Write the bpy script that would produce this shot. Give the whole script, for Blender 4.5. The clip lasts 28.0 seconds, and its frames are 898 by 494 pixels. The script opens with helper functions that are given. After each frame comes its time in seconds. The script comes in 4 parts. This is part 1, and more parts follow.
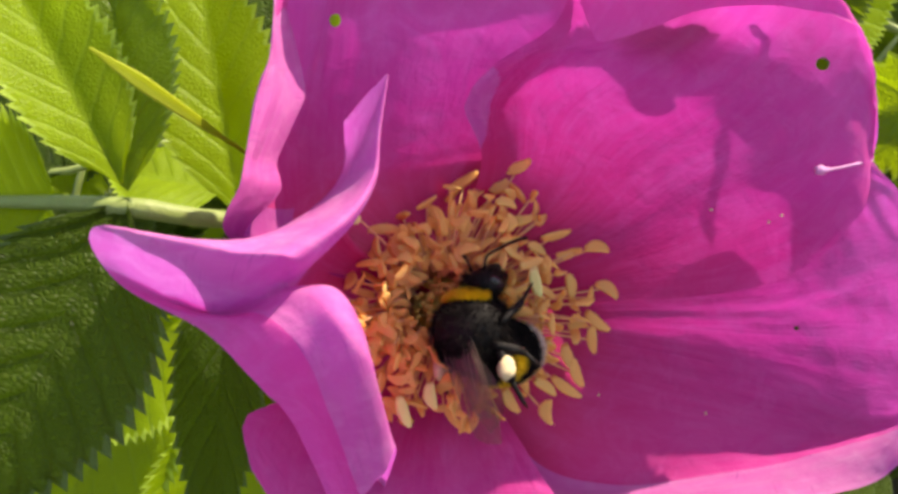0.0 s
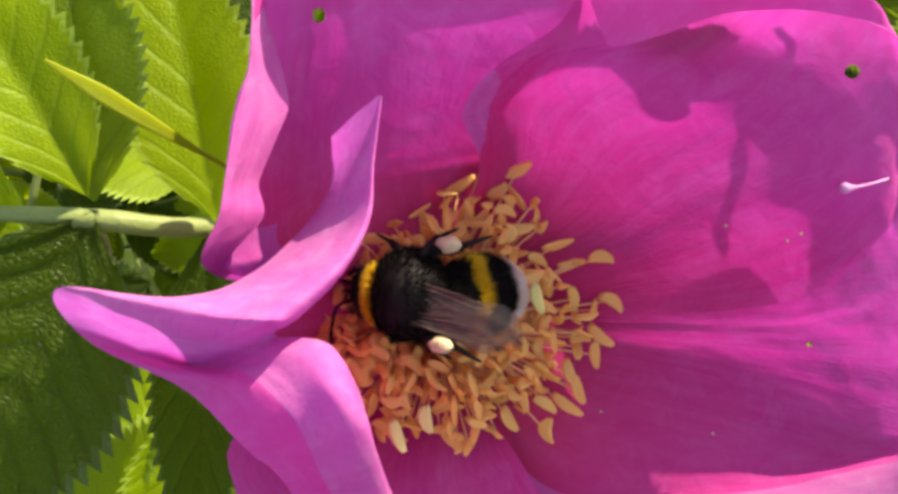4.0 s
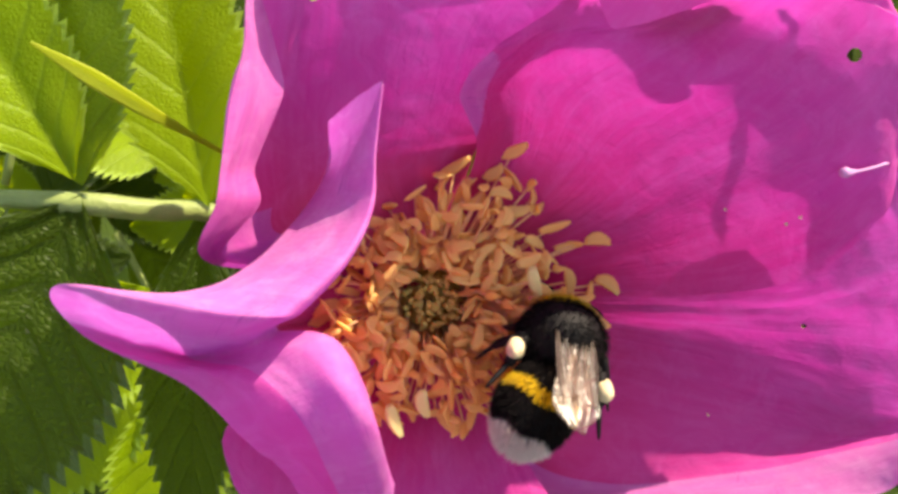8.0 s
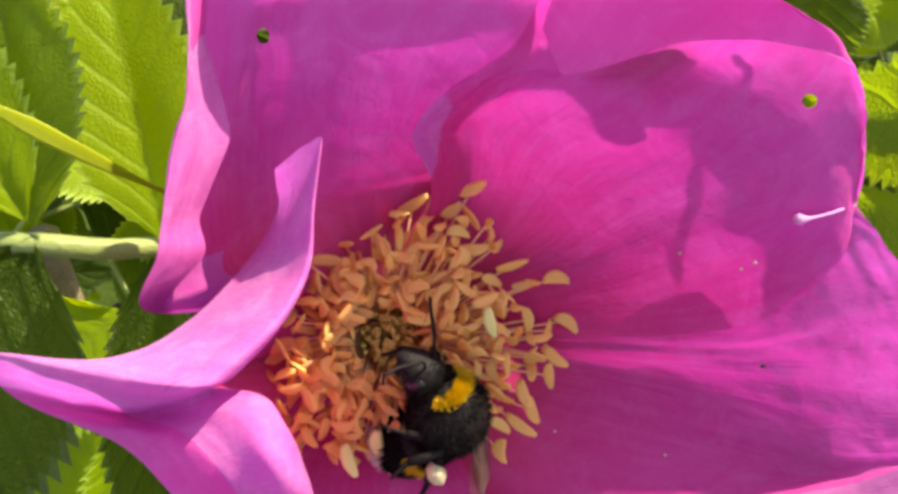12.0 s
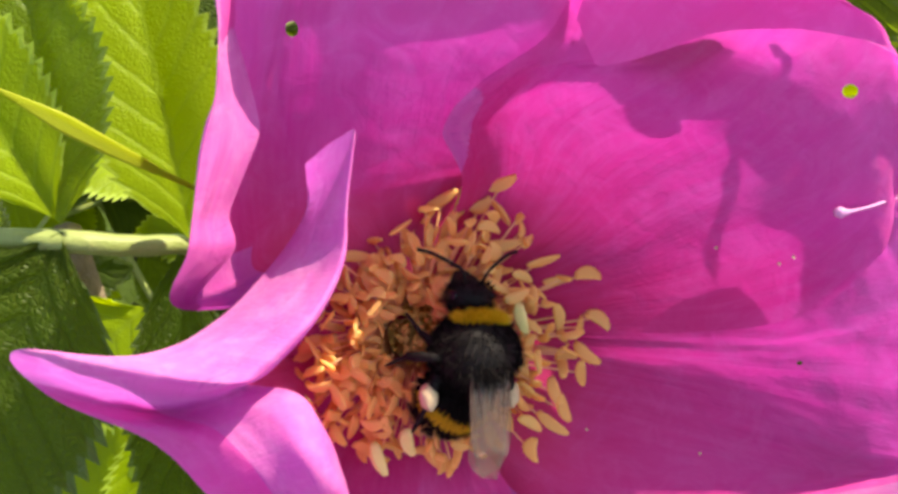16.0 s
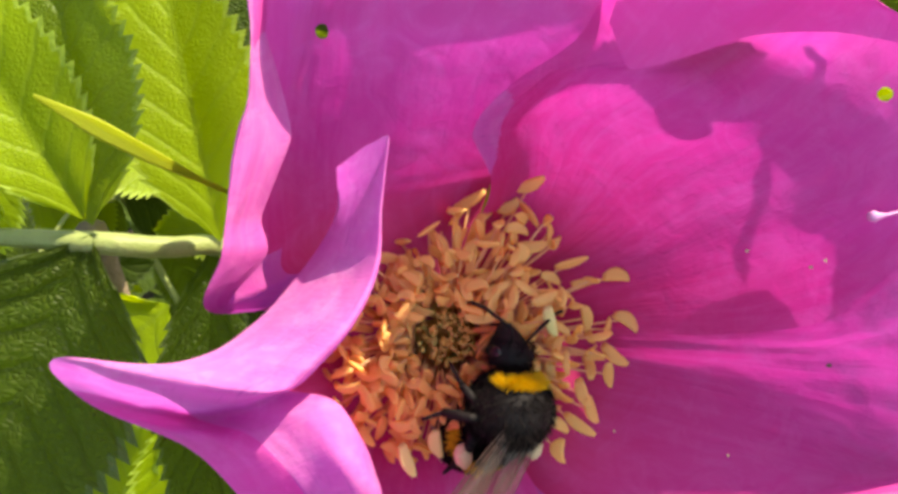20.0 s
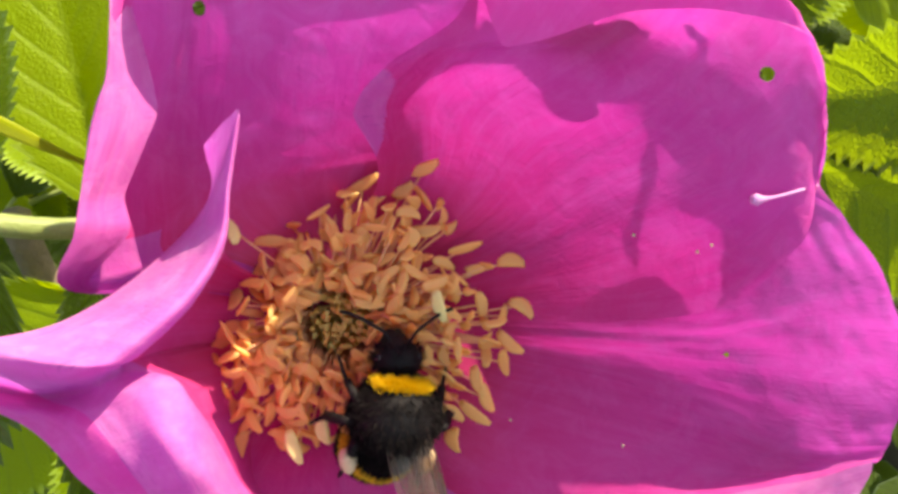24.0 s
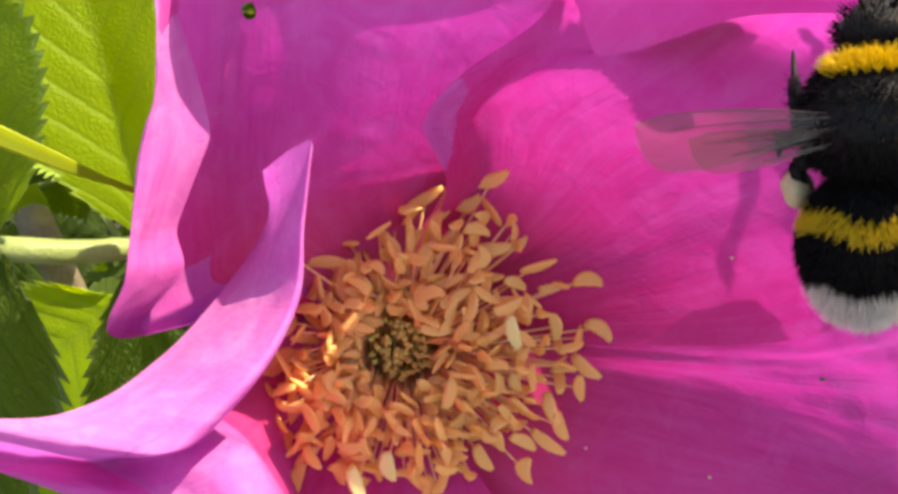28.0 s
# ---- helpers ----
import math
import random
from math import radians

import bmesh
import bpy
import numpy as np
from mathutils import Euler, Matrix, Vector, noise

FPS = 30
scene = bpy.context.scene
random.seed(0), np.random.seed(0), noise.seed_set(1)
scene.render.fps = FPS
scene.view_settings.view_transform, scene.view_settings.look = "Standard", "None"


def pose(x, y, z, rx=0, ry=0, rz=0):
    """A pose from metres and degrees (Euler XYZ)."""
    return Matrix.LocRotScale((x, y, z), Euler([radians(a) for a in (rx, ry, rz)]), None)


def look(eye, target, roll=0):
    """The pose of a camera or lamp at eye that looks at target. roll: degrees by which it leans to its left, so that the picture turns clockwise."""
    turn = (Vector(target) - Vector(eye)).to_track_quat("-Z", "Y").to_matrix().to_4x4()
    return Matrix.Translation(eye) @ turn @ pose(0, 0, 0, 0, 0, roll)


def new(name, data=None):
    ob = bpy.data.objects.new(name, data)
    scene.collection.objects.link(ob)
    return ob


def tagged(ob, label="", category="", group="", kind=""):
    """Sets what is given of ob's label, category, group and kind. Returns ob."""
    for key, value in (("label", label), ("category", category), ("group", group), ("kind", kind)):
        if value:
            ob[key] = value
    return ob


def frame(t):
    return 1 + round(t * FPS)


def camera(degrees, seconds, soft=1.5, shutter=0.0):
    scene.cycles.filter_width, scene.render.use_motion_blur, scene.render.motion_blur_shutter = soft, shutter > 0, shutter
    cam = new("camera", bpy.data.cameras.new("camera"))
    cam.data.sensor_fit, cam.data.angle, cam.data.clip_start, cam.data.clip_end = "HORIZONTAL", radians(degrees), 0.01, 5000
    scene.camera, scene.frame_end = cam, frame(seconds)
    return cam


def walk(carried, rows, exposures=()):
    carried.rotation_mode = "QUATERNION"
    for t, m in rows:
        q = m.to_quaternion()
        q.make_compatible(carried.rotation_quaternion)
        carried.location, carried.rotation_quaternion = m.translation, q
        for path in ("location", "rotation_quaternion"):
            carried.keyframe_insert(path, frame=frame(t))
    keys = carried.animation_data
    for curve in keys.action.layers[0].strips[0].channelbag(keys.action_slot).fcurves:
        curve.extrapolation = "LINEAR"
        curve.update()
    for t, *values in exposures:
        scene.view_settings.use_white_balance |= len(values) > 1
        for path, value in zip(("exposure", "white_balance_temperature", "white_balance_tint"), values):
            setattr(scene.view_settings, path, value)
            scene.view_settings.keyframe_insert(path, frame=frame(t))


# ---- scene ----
cam = camera(53.0, 28.0, soft=3.3)
# seconds, the eye in mm, and its turn in degrees
PATH_ROWS = [
    (0.0, -0.58, 0.24, 660.78, 49.36, -0.27, -0.35),
    (0.5, -1.63, 3.94, 662.40, 48.32, -0.81, -0.44),
    (1.0, -1.10, 5.94, 661.72, 46.57, -0.48, -1.13),
    (1.5, -0.61, 6.04, 661.45, 46.08, -0.01, -1.09),
    (2.0, -0.01, 8.41, 661.83, 44.85, -0.06, -1.06),
    (2.5, 0.23, 8.39, 660.94, 45.10, -0.56, -0.85),
    (4.5, -2.51, 10.77, 663.53, 43.63, -1.25, -1.66),
    (5.0, -1.19, 13.22, 662.20, 43.29, -0.81, -0.84),
    (5.5, -2.87, 14.76, 664.12, 42.32, -1.30, -0.92),
    (6.0, -2.89, 14.10, 663.31, 42.09, -1.02, -1.43),
    (6.5, -2.01, 12.04, 662.64, 42.67, -0.76, -1.07),
    (7.0, 0.40, 10.54, 662.81, 42.18, -0.74, -0.98),
    (7.5, -1.04, 9.97, 662.89, 42.21, -1.37, -1.81),
    (8.0, -3.97, 11.37, 663.60, 41.53, -2.45, -2.91),
    (8.5, -2.69, 9.58, 661.63, 42.41, -2.20, -2.52),
    (9.0, -2.64, 9.72, 662.38, 42.65, -2.26, -2.42),
    (9.5, -0.68, 7.49, 663.72, 42.99, -2.28, -2.82),
    (10.0, 0.22, 8.47, 663.23, 43.06, -2.62, -3.57),
    (10.5, 1.59, 10.79, 662.18, 43.23, -2.71, -2.58),
    (11.0, 0.42, 13.83, 664.27, 41.58, -2.67, -2.84),
    (11.5, 0.76, 14.68, 663.41, 41.06, -2.77, -2.39),
    (12.0, 0.29, 14.72, 666.39, 40.46, -2.12, -2.35),
    (12.5, 0.10, 13.63, 665.84, 41.16, -1.93, -2.55),
    (14.5, -1.69, 14.40, 665.20, 40.95, -1.50, -2.26),
    (15.0, -0.42, 13.81, 664.02, 41.31, -1.20, -1.97),
    (15.5, -2.69, 16.17, 666.21, 40.16, -2.47, -2.10),
    (16.0, -1.02, 15.19, 665.36, 40.43, -1.38, -1.98),
    (16.5, -2.21, 14.96, 664.31, 40.33, -1.43, -2.11),
    (17.0, -0.82, 16.06, 663.91, 40.78, -1.57, -0.74),
    (17.5, -1.03, 14.44, 664.26, 41.06, -1.31, -1.58),
    (18.0, -0.70, 15.42, 665.10, 40.40, -1.15, -1.31),
    (18.5, -1.12, 14.90, 664.19, 40.72, -0.89, -1.35),
    (19.0, -2.69, 15.84, 664.58, 40.10, -1.41, -1.53),
    (19.5, -2.80, 14.82, 665.05, 40.41, -1.10, -1.74),
    (20.0, -2.33, 16.12, 666.00, 39.61, -0.89, -1.46),
    (20.5, -1.96, 15.02, 665.20, 40.30, -0.87, -1.00),
    (21.0, -3.86, 17.17, 668.14, 38.82, -2.35, -1.60),
    (21.5, 0.29, 13.56, 668.22, 39.97, -2.25, -2.43),
    (22.0, 4.91, 11.60, 665.61, 41.61, -2.10, -1.75),
    (22.5, 8.10, 14.92, 664.55, 40.62, -0.91, -0.04),
    (24.5, 6.04, 16.03, 663.89, 39.43, -0.62, -1.27),
    (25.0, 5.27, 16.70, 660.38, 38.62, -0.18, -1.62),
    (25.5, 4.20, 16.38, 662.80, 38.29, -0.81, -2.10),
    (26.0, 4.77, 16.92, 662.57, 38.44, -0.72, -1.88),
    (26.5, 3.01, 18.34, 663.09, 37.94, -0.69, -2.12),
    (27.0, 2.76, 19.98, 661.05, 37.75, -0.40, -1.61),
    (27.5, 2.24, 20.39, 661.83, 37.76, -0.69, -1.40),
    (28.0, 1.39, 23.35, 662.83, 36.53, -0.65, -1.51),
]
walk(cam, [(t, pose(x / 1000, y / 1000, z / 1000, rx, ry, rz)) for t, x, y, z, rx, ry, rz in PATH_ROWS], exposures=[(0.0, 1.70, 8150, 10), (5.0, 1.80, 8150, 10), (28.0, 2.00, 8150, 10)])

# ---- world, sun ----
MM = 0.001
FLOWER = pose(0.0005, 0.060, 0.603, 45, 0, 0)      # flower space: z along the flower's axis
SUN_WAY = Vector((0.50, 0.38, 0.78)).normalized()  # towards the sun

world = bpy.data.worlds.new("sky")
scene.world = world
world.use_nodes = True
wn = world.node_tree.nodes
sky = wn.new("ShaderNodeTexSky")
sky.sky_type = "NISHITA"
sky.sun_disc = False
sky.sun_elevation = math.asin(SUN_WAY.z)
sky.sun_rotation = math.atan2(SUN_WAY.x, SUN_WAY.y)
world.node_tree.links.new(sky.outputs[0], wn["Background"].inputs[0])
wn["Background"].inputs[1].default_value = 0.108

sun = new("sun", bpy.data.lights.new("sun", "SUN"))
sun.data.energy = 3.3
sun.data.angle = radians(0.5)
sun.data.color = (1.0, 0.96, 0.90)
sun.matrix_world = look(SUN_WAY * 3, (0, 0, 0))


# ---- materials ----
class Mat:
    """A small builder of node materials."""

    def __init__(self, name):
        self.m = bpy.data.materials.new(name)
        self.m.use_nodes = True
        self.t = self.m.node_tree
        self.b = self.t.nodes["Principled BSDF"]
        self.out = self.t.nodes["Material Output"]

    def node(self, kind, **values):
        n = self.t.nodes.new(kind)
        for k, v in values.items():
            n.inputs[k.replace("_", " ")].default_value = v
        return n

    def link(self, a, b):
        self.t.links.new(a, b)

    def coords(self, which, scale, turn=0.0):
        c = self.t.nodes.new("ShaderNodeTexCoord")
        mp = self.t.nodes.new("ShaderNodeMapping")
        mp.inputs["Scale"].default_value = scale
        mp.inputs["Rotation"].default_value = (0, 0, turn)
        self.link(c.outputs[which], mp.inputs["Vector"])
        return mp.outputs[0]

    def noise(self, vec, scale, detail=4.0, rough=0.55, distortion=0.0):
        n = self.t.nodes.new("ShaderNodeTexNoise")
        n.inputs["Scale"].default_value = scale
        n.inputs["Detail"].default_value = detail
        n.inputs["Roughness"].default_value = rough
        n.inputs["Distortion"].default_value = distortion
        self.link(vec, n.inputs["Vector"])
        return n.outputs["Fac"]

    def ramp(self, fac, stops):
        r = self.t.nodes.new("ShaderNodeValToRGB")
        els = r.color_ramp.elements
        while len(els) < len(stops):
            els.new(0.5)
        for e, (p, c) in zip(els, stops):
            e.position = p
            e.color = (*c, 1.0)
        self.link(fac, r.inputs[0])
        return r.outputs[0]

    def mix(self, fac, a, b, how="MIX"):
        n = self.t.nodes.new("ShaderNodeMix")
        n.data_type = "RGBA"
        n.blend_type = how
        for sock, v in ((n.inputs[0], fac), (n.inputs[6], a), (n.inputs[7], b)):
            if isinstance(v, (int, float)):
                sock.default_value = v
            elif isinstance(v, tuple):
                sock.default_value = (*v, 1.0)
            else:
                self.link(v, sock)
        return n.outputs[2]

    def math(self, op, a, b=0.0, c=0.0):
        n = self.t.nodes.new("ShaderNodeMath")
        n.operation = op
        for sock, v in zip(n.inputs, (a, b, c)):
            if isinstance(v, (int, float)):
                sock.default_value = v
            else:
                self.link(v, sock)
        return n.outputs[0]

    def bump(self, height, strength, distance):
        n = self.t.nodes.new("ShaderNodeBump")
        n.inputs["Strength"].default_value = strength
        n.inputs["Distance"].default_value = distance
        self.link(height, n.inputs["Height"])
        self.link(n.outputs[0], self.b.inputs["Normal"])
        return n.outputs[0]

    def through_light(self, colour, share, normal=None):
        """Lets part of the light through a thin sheet."""
        tr = self.t.nodes.new("ShaderNodeBsdfTranslucent")
        mx = self.t.nodes.new("ShaderNodeMixShader")
        mx.inputs[0].default_value = share
        if isinstance(colour, tuple):
            tr.inputs[0].default_value = (*colour, 1.0)
        else:
            self.link(colour, tr.inputs[0])
        if normal:
            self.link(normal, tr.inputs["Normal"])
        self.link(self.b.outputs[0], mx.inputs[1])
        self.link(tr.outputs[0], mx.inputs[2])
        self.link(mx.outputs[0], self.out.inputs[0])


def petal_material(name, stops, vein, wrinkle=0.0):
    k = Mat(name)
    uv = k.t.nodes.new("ShaderNodeUVMap").outputs[0]
    sep = k.t.nodes.new("ShaderNodeSeparateXYZ")
    k.link(uv, sep.inputs[0])
    veins_map = k.coords("UV", (34, 3.0, 1))
    veins = k.noise(veins_map, 1.0, 5, 0.6, 0.6)
    fine = k.noise(k.coords("UV", (150, 9, 1)), 1.0, 3, 0.6, 0.3)
    blot = k.noise(k.coords("Object", (1, 1, 1)), 210, 3, 0.55)
    grain = k.noise(k.coords("Object", (1, 1, 1)), 2600, 2, 0.6)
    along = k.ramp(sep.outputs[1], stops)
    pale = k.ramp(veins, [(0.42, (0, 0, 0)), (0.68, (1, 1, 1))])
    streak = k.ramp(k.noise(k.coords("UV", (13, 3.4, 1)), 1.0, 6, 0.68, 1.4), [(0.46, (0, 0, 0)), (0.74, (1, 1, 1))])
    outward = k.math("MULTIPLY", k.math("MULTIPLY", streak, sep.outputs[1]), 0.27)
    c = k.mix(k.math("ADD", k.math("MULTIPLY", pale, 0.09), outward), along, vein)
    c = k.mix(k.math("MULTIPLY", blot, 0.26), c, (0.62, 0.05, 0.28))
    cloud = k.ramp(k.noise(k.coords("Object", (1, 1, 1)), 260, 6, 0.7, 1.6), [(0.47, (0, 0, 0)), (0.72, (1, 1, 1))])
    c = k.mix(k.math("MULTIPLY", k.math("MULTIPLY", cloud, sep.outputs[1]), 0.34), c, vein)
    if wrinkle:
        line = k.ramp(k.noise(k.coords("UV", (9, 120, 1)), 1.0, 3, 0.6, 0.5), [(0.57, (0, 0, 0)), (0.66, (1, 1, 1))])
        where = k.ramp(k.noise(k.coords("UV", (7, 7, 1)), 1.0, 2), [(0.50, (0, 0, 0)), (0.64, (1, 1, 1))])
        c = k.mix(k.math("MULTIPLY", k.math("MULTIPLY", line, where), wrinkle), c, (0.30, 0.03, 0.26))
    k.link(c, k.b.inputs["Base Color"])
    k.b.inputs["Roughness"].default_value = 0.48
    k.b.inputs["Specular IOR Level"].default_value = 0.08
    k.b.inputs["Sheen Weight"].default_value = 0.03
    k.b.inputs["Sheen Roughness"].default_value = 0.4
    crumple = k.noise(k.coords("Object", (1, 1, 1)), 420, 5, 0.6, 0.8)
    h = k.math("ADD", k.math("ADD", k.math("MULTIPLY", crumple, 0.8), k.math("MULTIPLY", veins, 0.45)), k.math("ADD", k.math("MULTIPLY", fine, 0.2), k.math("MULTIPLY", grain, 0.12)))
    nrm = k.bump(h, 0.36, 0.0005)
    deep = k.mix(1.0, c, (0.84, 0.55, 1.16), "MULTIPLY")
    k.through_light(deep, 0.47, nrm)
    return k.m


def leaf_material(name, top, thin, gloss, relief, groove, quilt=0.5):
    """Quilted leaf: side veins run from the midrib to the teeth."""
    k = Mat(name)
    uv = k.t.nodes.new("ShaderNodeUVMap").outputs[0]
    sep = k.t.nodes.new("ShaderNodeSeparateXYZ")
    k.link(uv, sep.inputs[0])
    side = k.math("ABSOLUTE", k.math("SUBTRACT", sep.outputs[0], 0.5))
    wob = k.noise(k.coords("UV", (4, 9, 1)), 1.0, 2)
    run = k.math("ADD", k.math("SUBTRACT", sep.outputs[1], k.math("MULTIPLY", side, 0.42)), k.math("MULTIPLY", wob, 0.035))
    saw = k.math("PINGPONG", k.math("MULTIPLY", run, 8.0), 0.5)
    vein = k.math("SUBTRACT", 1.0, k.math("SMOOTH_MIN", k.math("MULTIPLY", saw, 7.0), 1.0, 0.2))
    mid = k.math("LESS_THAN", side, 0.022)
    lines = k.math("MAXIMUM", vein, mid)
    vor = k.t.nodes.new("ShaderNodeTexVoronoi")
    vor.feature = "DISTANCE_TO_EDGE"
    vor.inputs["Scale"].default_value = 1.0
    k.link(k.coords("UV", (26, 58, 1)), vor.inputs["Vector"])
    cells = k.math("MINIMUM", k.math("MULTIPLY", vor.outputs["Distance"], 3.0), 1.0)
    blot = k.noise(k.coords("Object", (1, 1, 1)), 190, 4)
    grain = k.noise(k.coords("Object", (1, 1, 1)), 1900, 2)
    info = k.t.nodes.new("ShaderNodeObjectInfo")
    dark = tuple(v * 0.55 for v in top)
    c = k.mix(blot, dark, tuple(min(1, v * 1.5) for v in top))
    c = k.mix(k.math("MULTIPLY", info.outputs["Random"], 0.3), c, (0.12, 0.17, 0.012))
    # groove shade in the colour: cell edges, and veins of the dark leaves
    c = k.mix(k.math("MULTIPLY", k.math("SUBTRACT", 1.0, cells), 0.30), c, tuple(v * 0.45 for v in top))
    c = k.mix(k.math("MULTIPLY", lines, 0.24), c, groove)
    rim = k.math("MULTIPLY", k.math("GREATER_THAN", side, 0.462), 0.5)
    c = k.mix(rim, c, tuple(min(0.6, 0.10 + 1.5 * v) for v in top))
    k.link(c, k.b.inputs["Base Color"])
    k.b.inputs["Roughness"].default_value = gloss
    k.b.inputs["Specular IOR Level"].default_value = 0.16
    h = k.math("ADD", k.math("MULTIPLY", k.math("SUBTRACT", 1.0, lines), 1.0), k.math("ADD", k.math("MULTIPLY", cells, quilt), k.math("MULTIPLY", grain, 0.22)))
    nrm = k.bump(h, relief, 0.0005)
    t = k.mix(k.math("MULTIPLY", lines, 0.24), thin, tuple(v * 0.6 for v in thin))
    t = k.mix(k.math("MULTIPLY", blot, 0.5), t, tuple(v * 0.6 for v in thin))
    k.through_light(t, 0.5, nrm)
    return k.m


def plain_material(name, a, b, scale, rough, bump=0.3, thin=None, share=0.0, metal=0.0, spec=0.4, by_object=0.0):
    k = Mat(name)
    vec = k.coords("Object", (1, 1, 1))
    n = k.noise(vec, scale, 5)
    n2 = k.noise(vec, scale * 6, 3)
    c = k.mix(n, a, b)
    c = k.mix(k.math("MULTIPLY", n2, 0.35), c, tuple(v * 0.55 for v in a))
    if by_object:
        info = k.t.nodes.new("ShaderNodeObjectInfo")
        c = k.mix(k.math("MULTIPLY", info.outputs["Random"], by_object), c, tuple(min(1, v * 1.35) for v in b))
    k.link(c, k.b.inputs["Base Color"])
    k.b.inputs["Roughness"].default_value = rough
    k.b.inputs["Metallic"].default_value = metal
    k.b.inputs["Specular IOR Level"].default_value = spec
    nrm = k.bump(k.math("ADD", n, k.math("MULTIPLY", n2, 0.5)), bump, 0.3 / scale)
    if thin:
        k.through_light(thin, share, nrm)
    return k.m


def wing_material():
    k = Mat("wing_membrane")
    n = k.noise(k.coords("Object", (1, 1, 1)), 700, 4)
    c = k.mix(n, (0.10, 0.072, 0.058), (0.18, 0.14, 0.115))
    k.link(c, k.b.inputs["Base Color"])
    k.b.inputs["Roughness"].default_value = 0.30
    k.b.inputs["Specular IOR Level"].default_value = 0.9
    k.bump(n, 0.4, 0.0003)
    tr = k.t.nodes.new("ShaderNodeBsdfTransparent")
    tr.inputs[0].default_value = (0.86, 0.76, 0.70, 1)
    mx = k.t.nodes.new("ShaderNodeMixShader")
    mx.inputs[0].default_value = 0.72
    k.link(k.b.outputs[0], mx.inputs[1])
    k.link(tr.outputs[0], mx.inputs[2])
    k.link(mx.outputs[0], k.out.inputs[0])
    return k.m


PETAL = petal_material("petal", [(0.0, (0.60, 0.12, 0.09)), (0.16, (0.58, 0.040, 0.12)), (0.34, (0.62, 0.034, 0.20)), (0.60, (0.68, 0.050, 0.31)), (1.0, (0.76, 0.12, 0.46))], (0.83, 0.25, 0.62))
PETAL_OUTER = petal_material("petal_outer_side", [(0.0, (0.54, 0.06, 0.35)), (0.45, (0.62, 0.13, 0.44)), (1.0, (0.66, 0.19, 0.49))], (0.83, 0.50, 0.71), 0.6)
# one leaf in three tones: sun and shade are put into the colour
LEAF = leaf_material("leaf_sunlit", (0.21, 0.31, 0.008), (0.62, 0.76, 0.008), 0.45, 0.26, (0.20, 0.30, 0.04))
LEAF_SHADED = leaf_material("leaf_shaded", (0.046, 0.082, 0.012), (0.20, 0.30, 0.012), 0.48, 0.8, (0.022, 0.036, 0.007), 0.5)
LEAF_DIMMED = leaf_material("leaf_dimmed", (0.11, 0.18, 0.012), (0.30, 0.42, 0.012), 0.38, 0.45, (0.15, 0.23, 0.04))
SEPAL = leaf_material("sepal", (0.30, 0.34, 0.02), (0.74, 0.78, 0.02), 0.5, 0.2, (0.24, 0.30, 0.05))
STALK = plain_material("stalk_green", (0.20, 0.27, 0.06), (0.34, 0.38, 0.14), 350, 0.5, 0.3, (0.35, 0.42, 0.1), 0.2)
CANE = plain_material("cane_bark", (0.10, 0.075, 0.045), (0.20, 0.15, 0.09), 240, 0.75, 0.6)
ANTHER = plain_material("anther", (0.98, 0.60, 0.20), (0.99, 0.72, 0.30), 900, 0.6, 0.2, (1.0, 0.68, 0.24), 0.60, by_object=0.35)
# a brighter anther copy: patches of sunlight put into the colour
ANTHER_SUNNY = plain_material("anther_sunny", (0.93, 0.80, 0.26), (0.97, 0.88, 0.45), 1200, 0.5, 0.5, (0.95, 0.85, 0.4), 0.35)
FILAMENT = plain_material("filament", (0.96, 0.60, 0.30), (0.98, 0.72, 0.44), 800, 0.45, 0.2, (0.98, 0.68, 0.36), 0.55)
PISTIL = plain_material("pistil", (0.94, 0.76, 0.20), (0.97, 0.85, 0.34), 1500, 0.65, 0.4, (0.95, 0.74, 0.2), 0.5)
SOIL = plain_material("soil", (0.022, 0.017, 0.010), (0.05, 0.038, 0.025), 60, 0.9, 0.8)
BLACK_HIDE = plain_material("black_hide", (0.006, 0.005, 0.005), (0.013, 0.011, 0.010), 1200, 0.55, 0.5, spec=0.12)
BLACK_FUR = plain_material("black_fur", (0.005, 0.004, 0.004), (0.013, 0.010, 0.009), 900, 0.8, 0.2, spec=0.05)
YELLOW_FUR = plain_material("yellow_fur", (0.62, 0.38, 0.009), (0.74, 0.50, 0.014), 900, 0.6, 0.2, (0.75, 0.52, 0.02), 0.2)
WHITE_FUR = plain_material("white_fur", (0.66, 0.54, 0.46), (0.80, 0.68, 0.60), 900, 0.55, 0.2, (0.7, 0.62, 0.55), 0.2)
TAB = plain_material("petal_tab", (0.66, 0.28, 0.58), (0.74, 0.38, 0.66), 700, 0.5, 0.2, (0.8, 0.45, 0.7), 0.3)
POLLEN = plain_material("pollen_load", (0.54, 0.41, 0.22), (0.70, 0.57, 0.36), 2600, 0.8, 0.8)
EYE_HIDE = plain_material("eye_black", (0.012, 0.010, 0.010), (0.020, 0.018, 0.018), 4000, 0.15, 0.3, spec=0.6)
WING = wing_material()
VEIN = plain_material("wing_vein", (0.06, 0.035, 0.025), (0.11, 0.07, 0.05), 2000, 0.4)


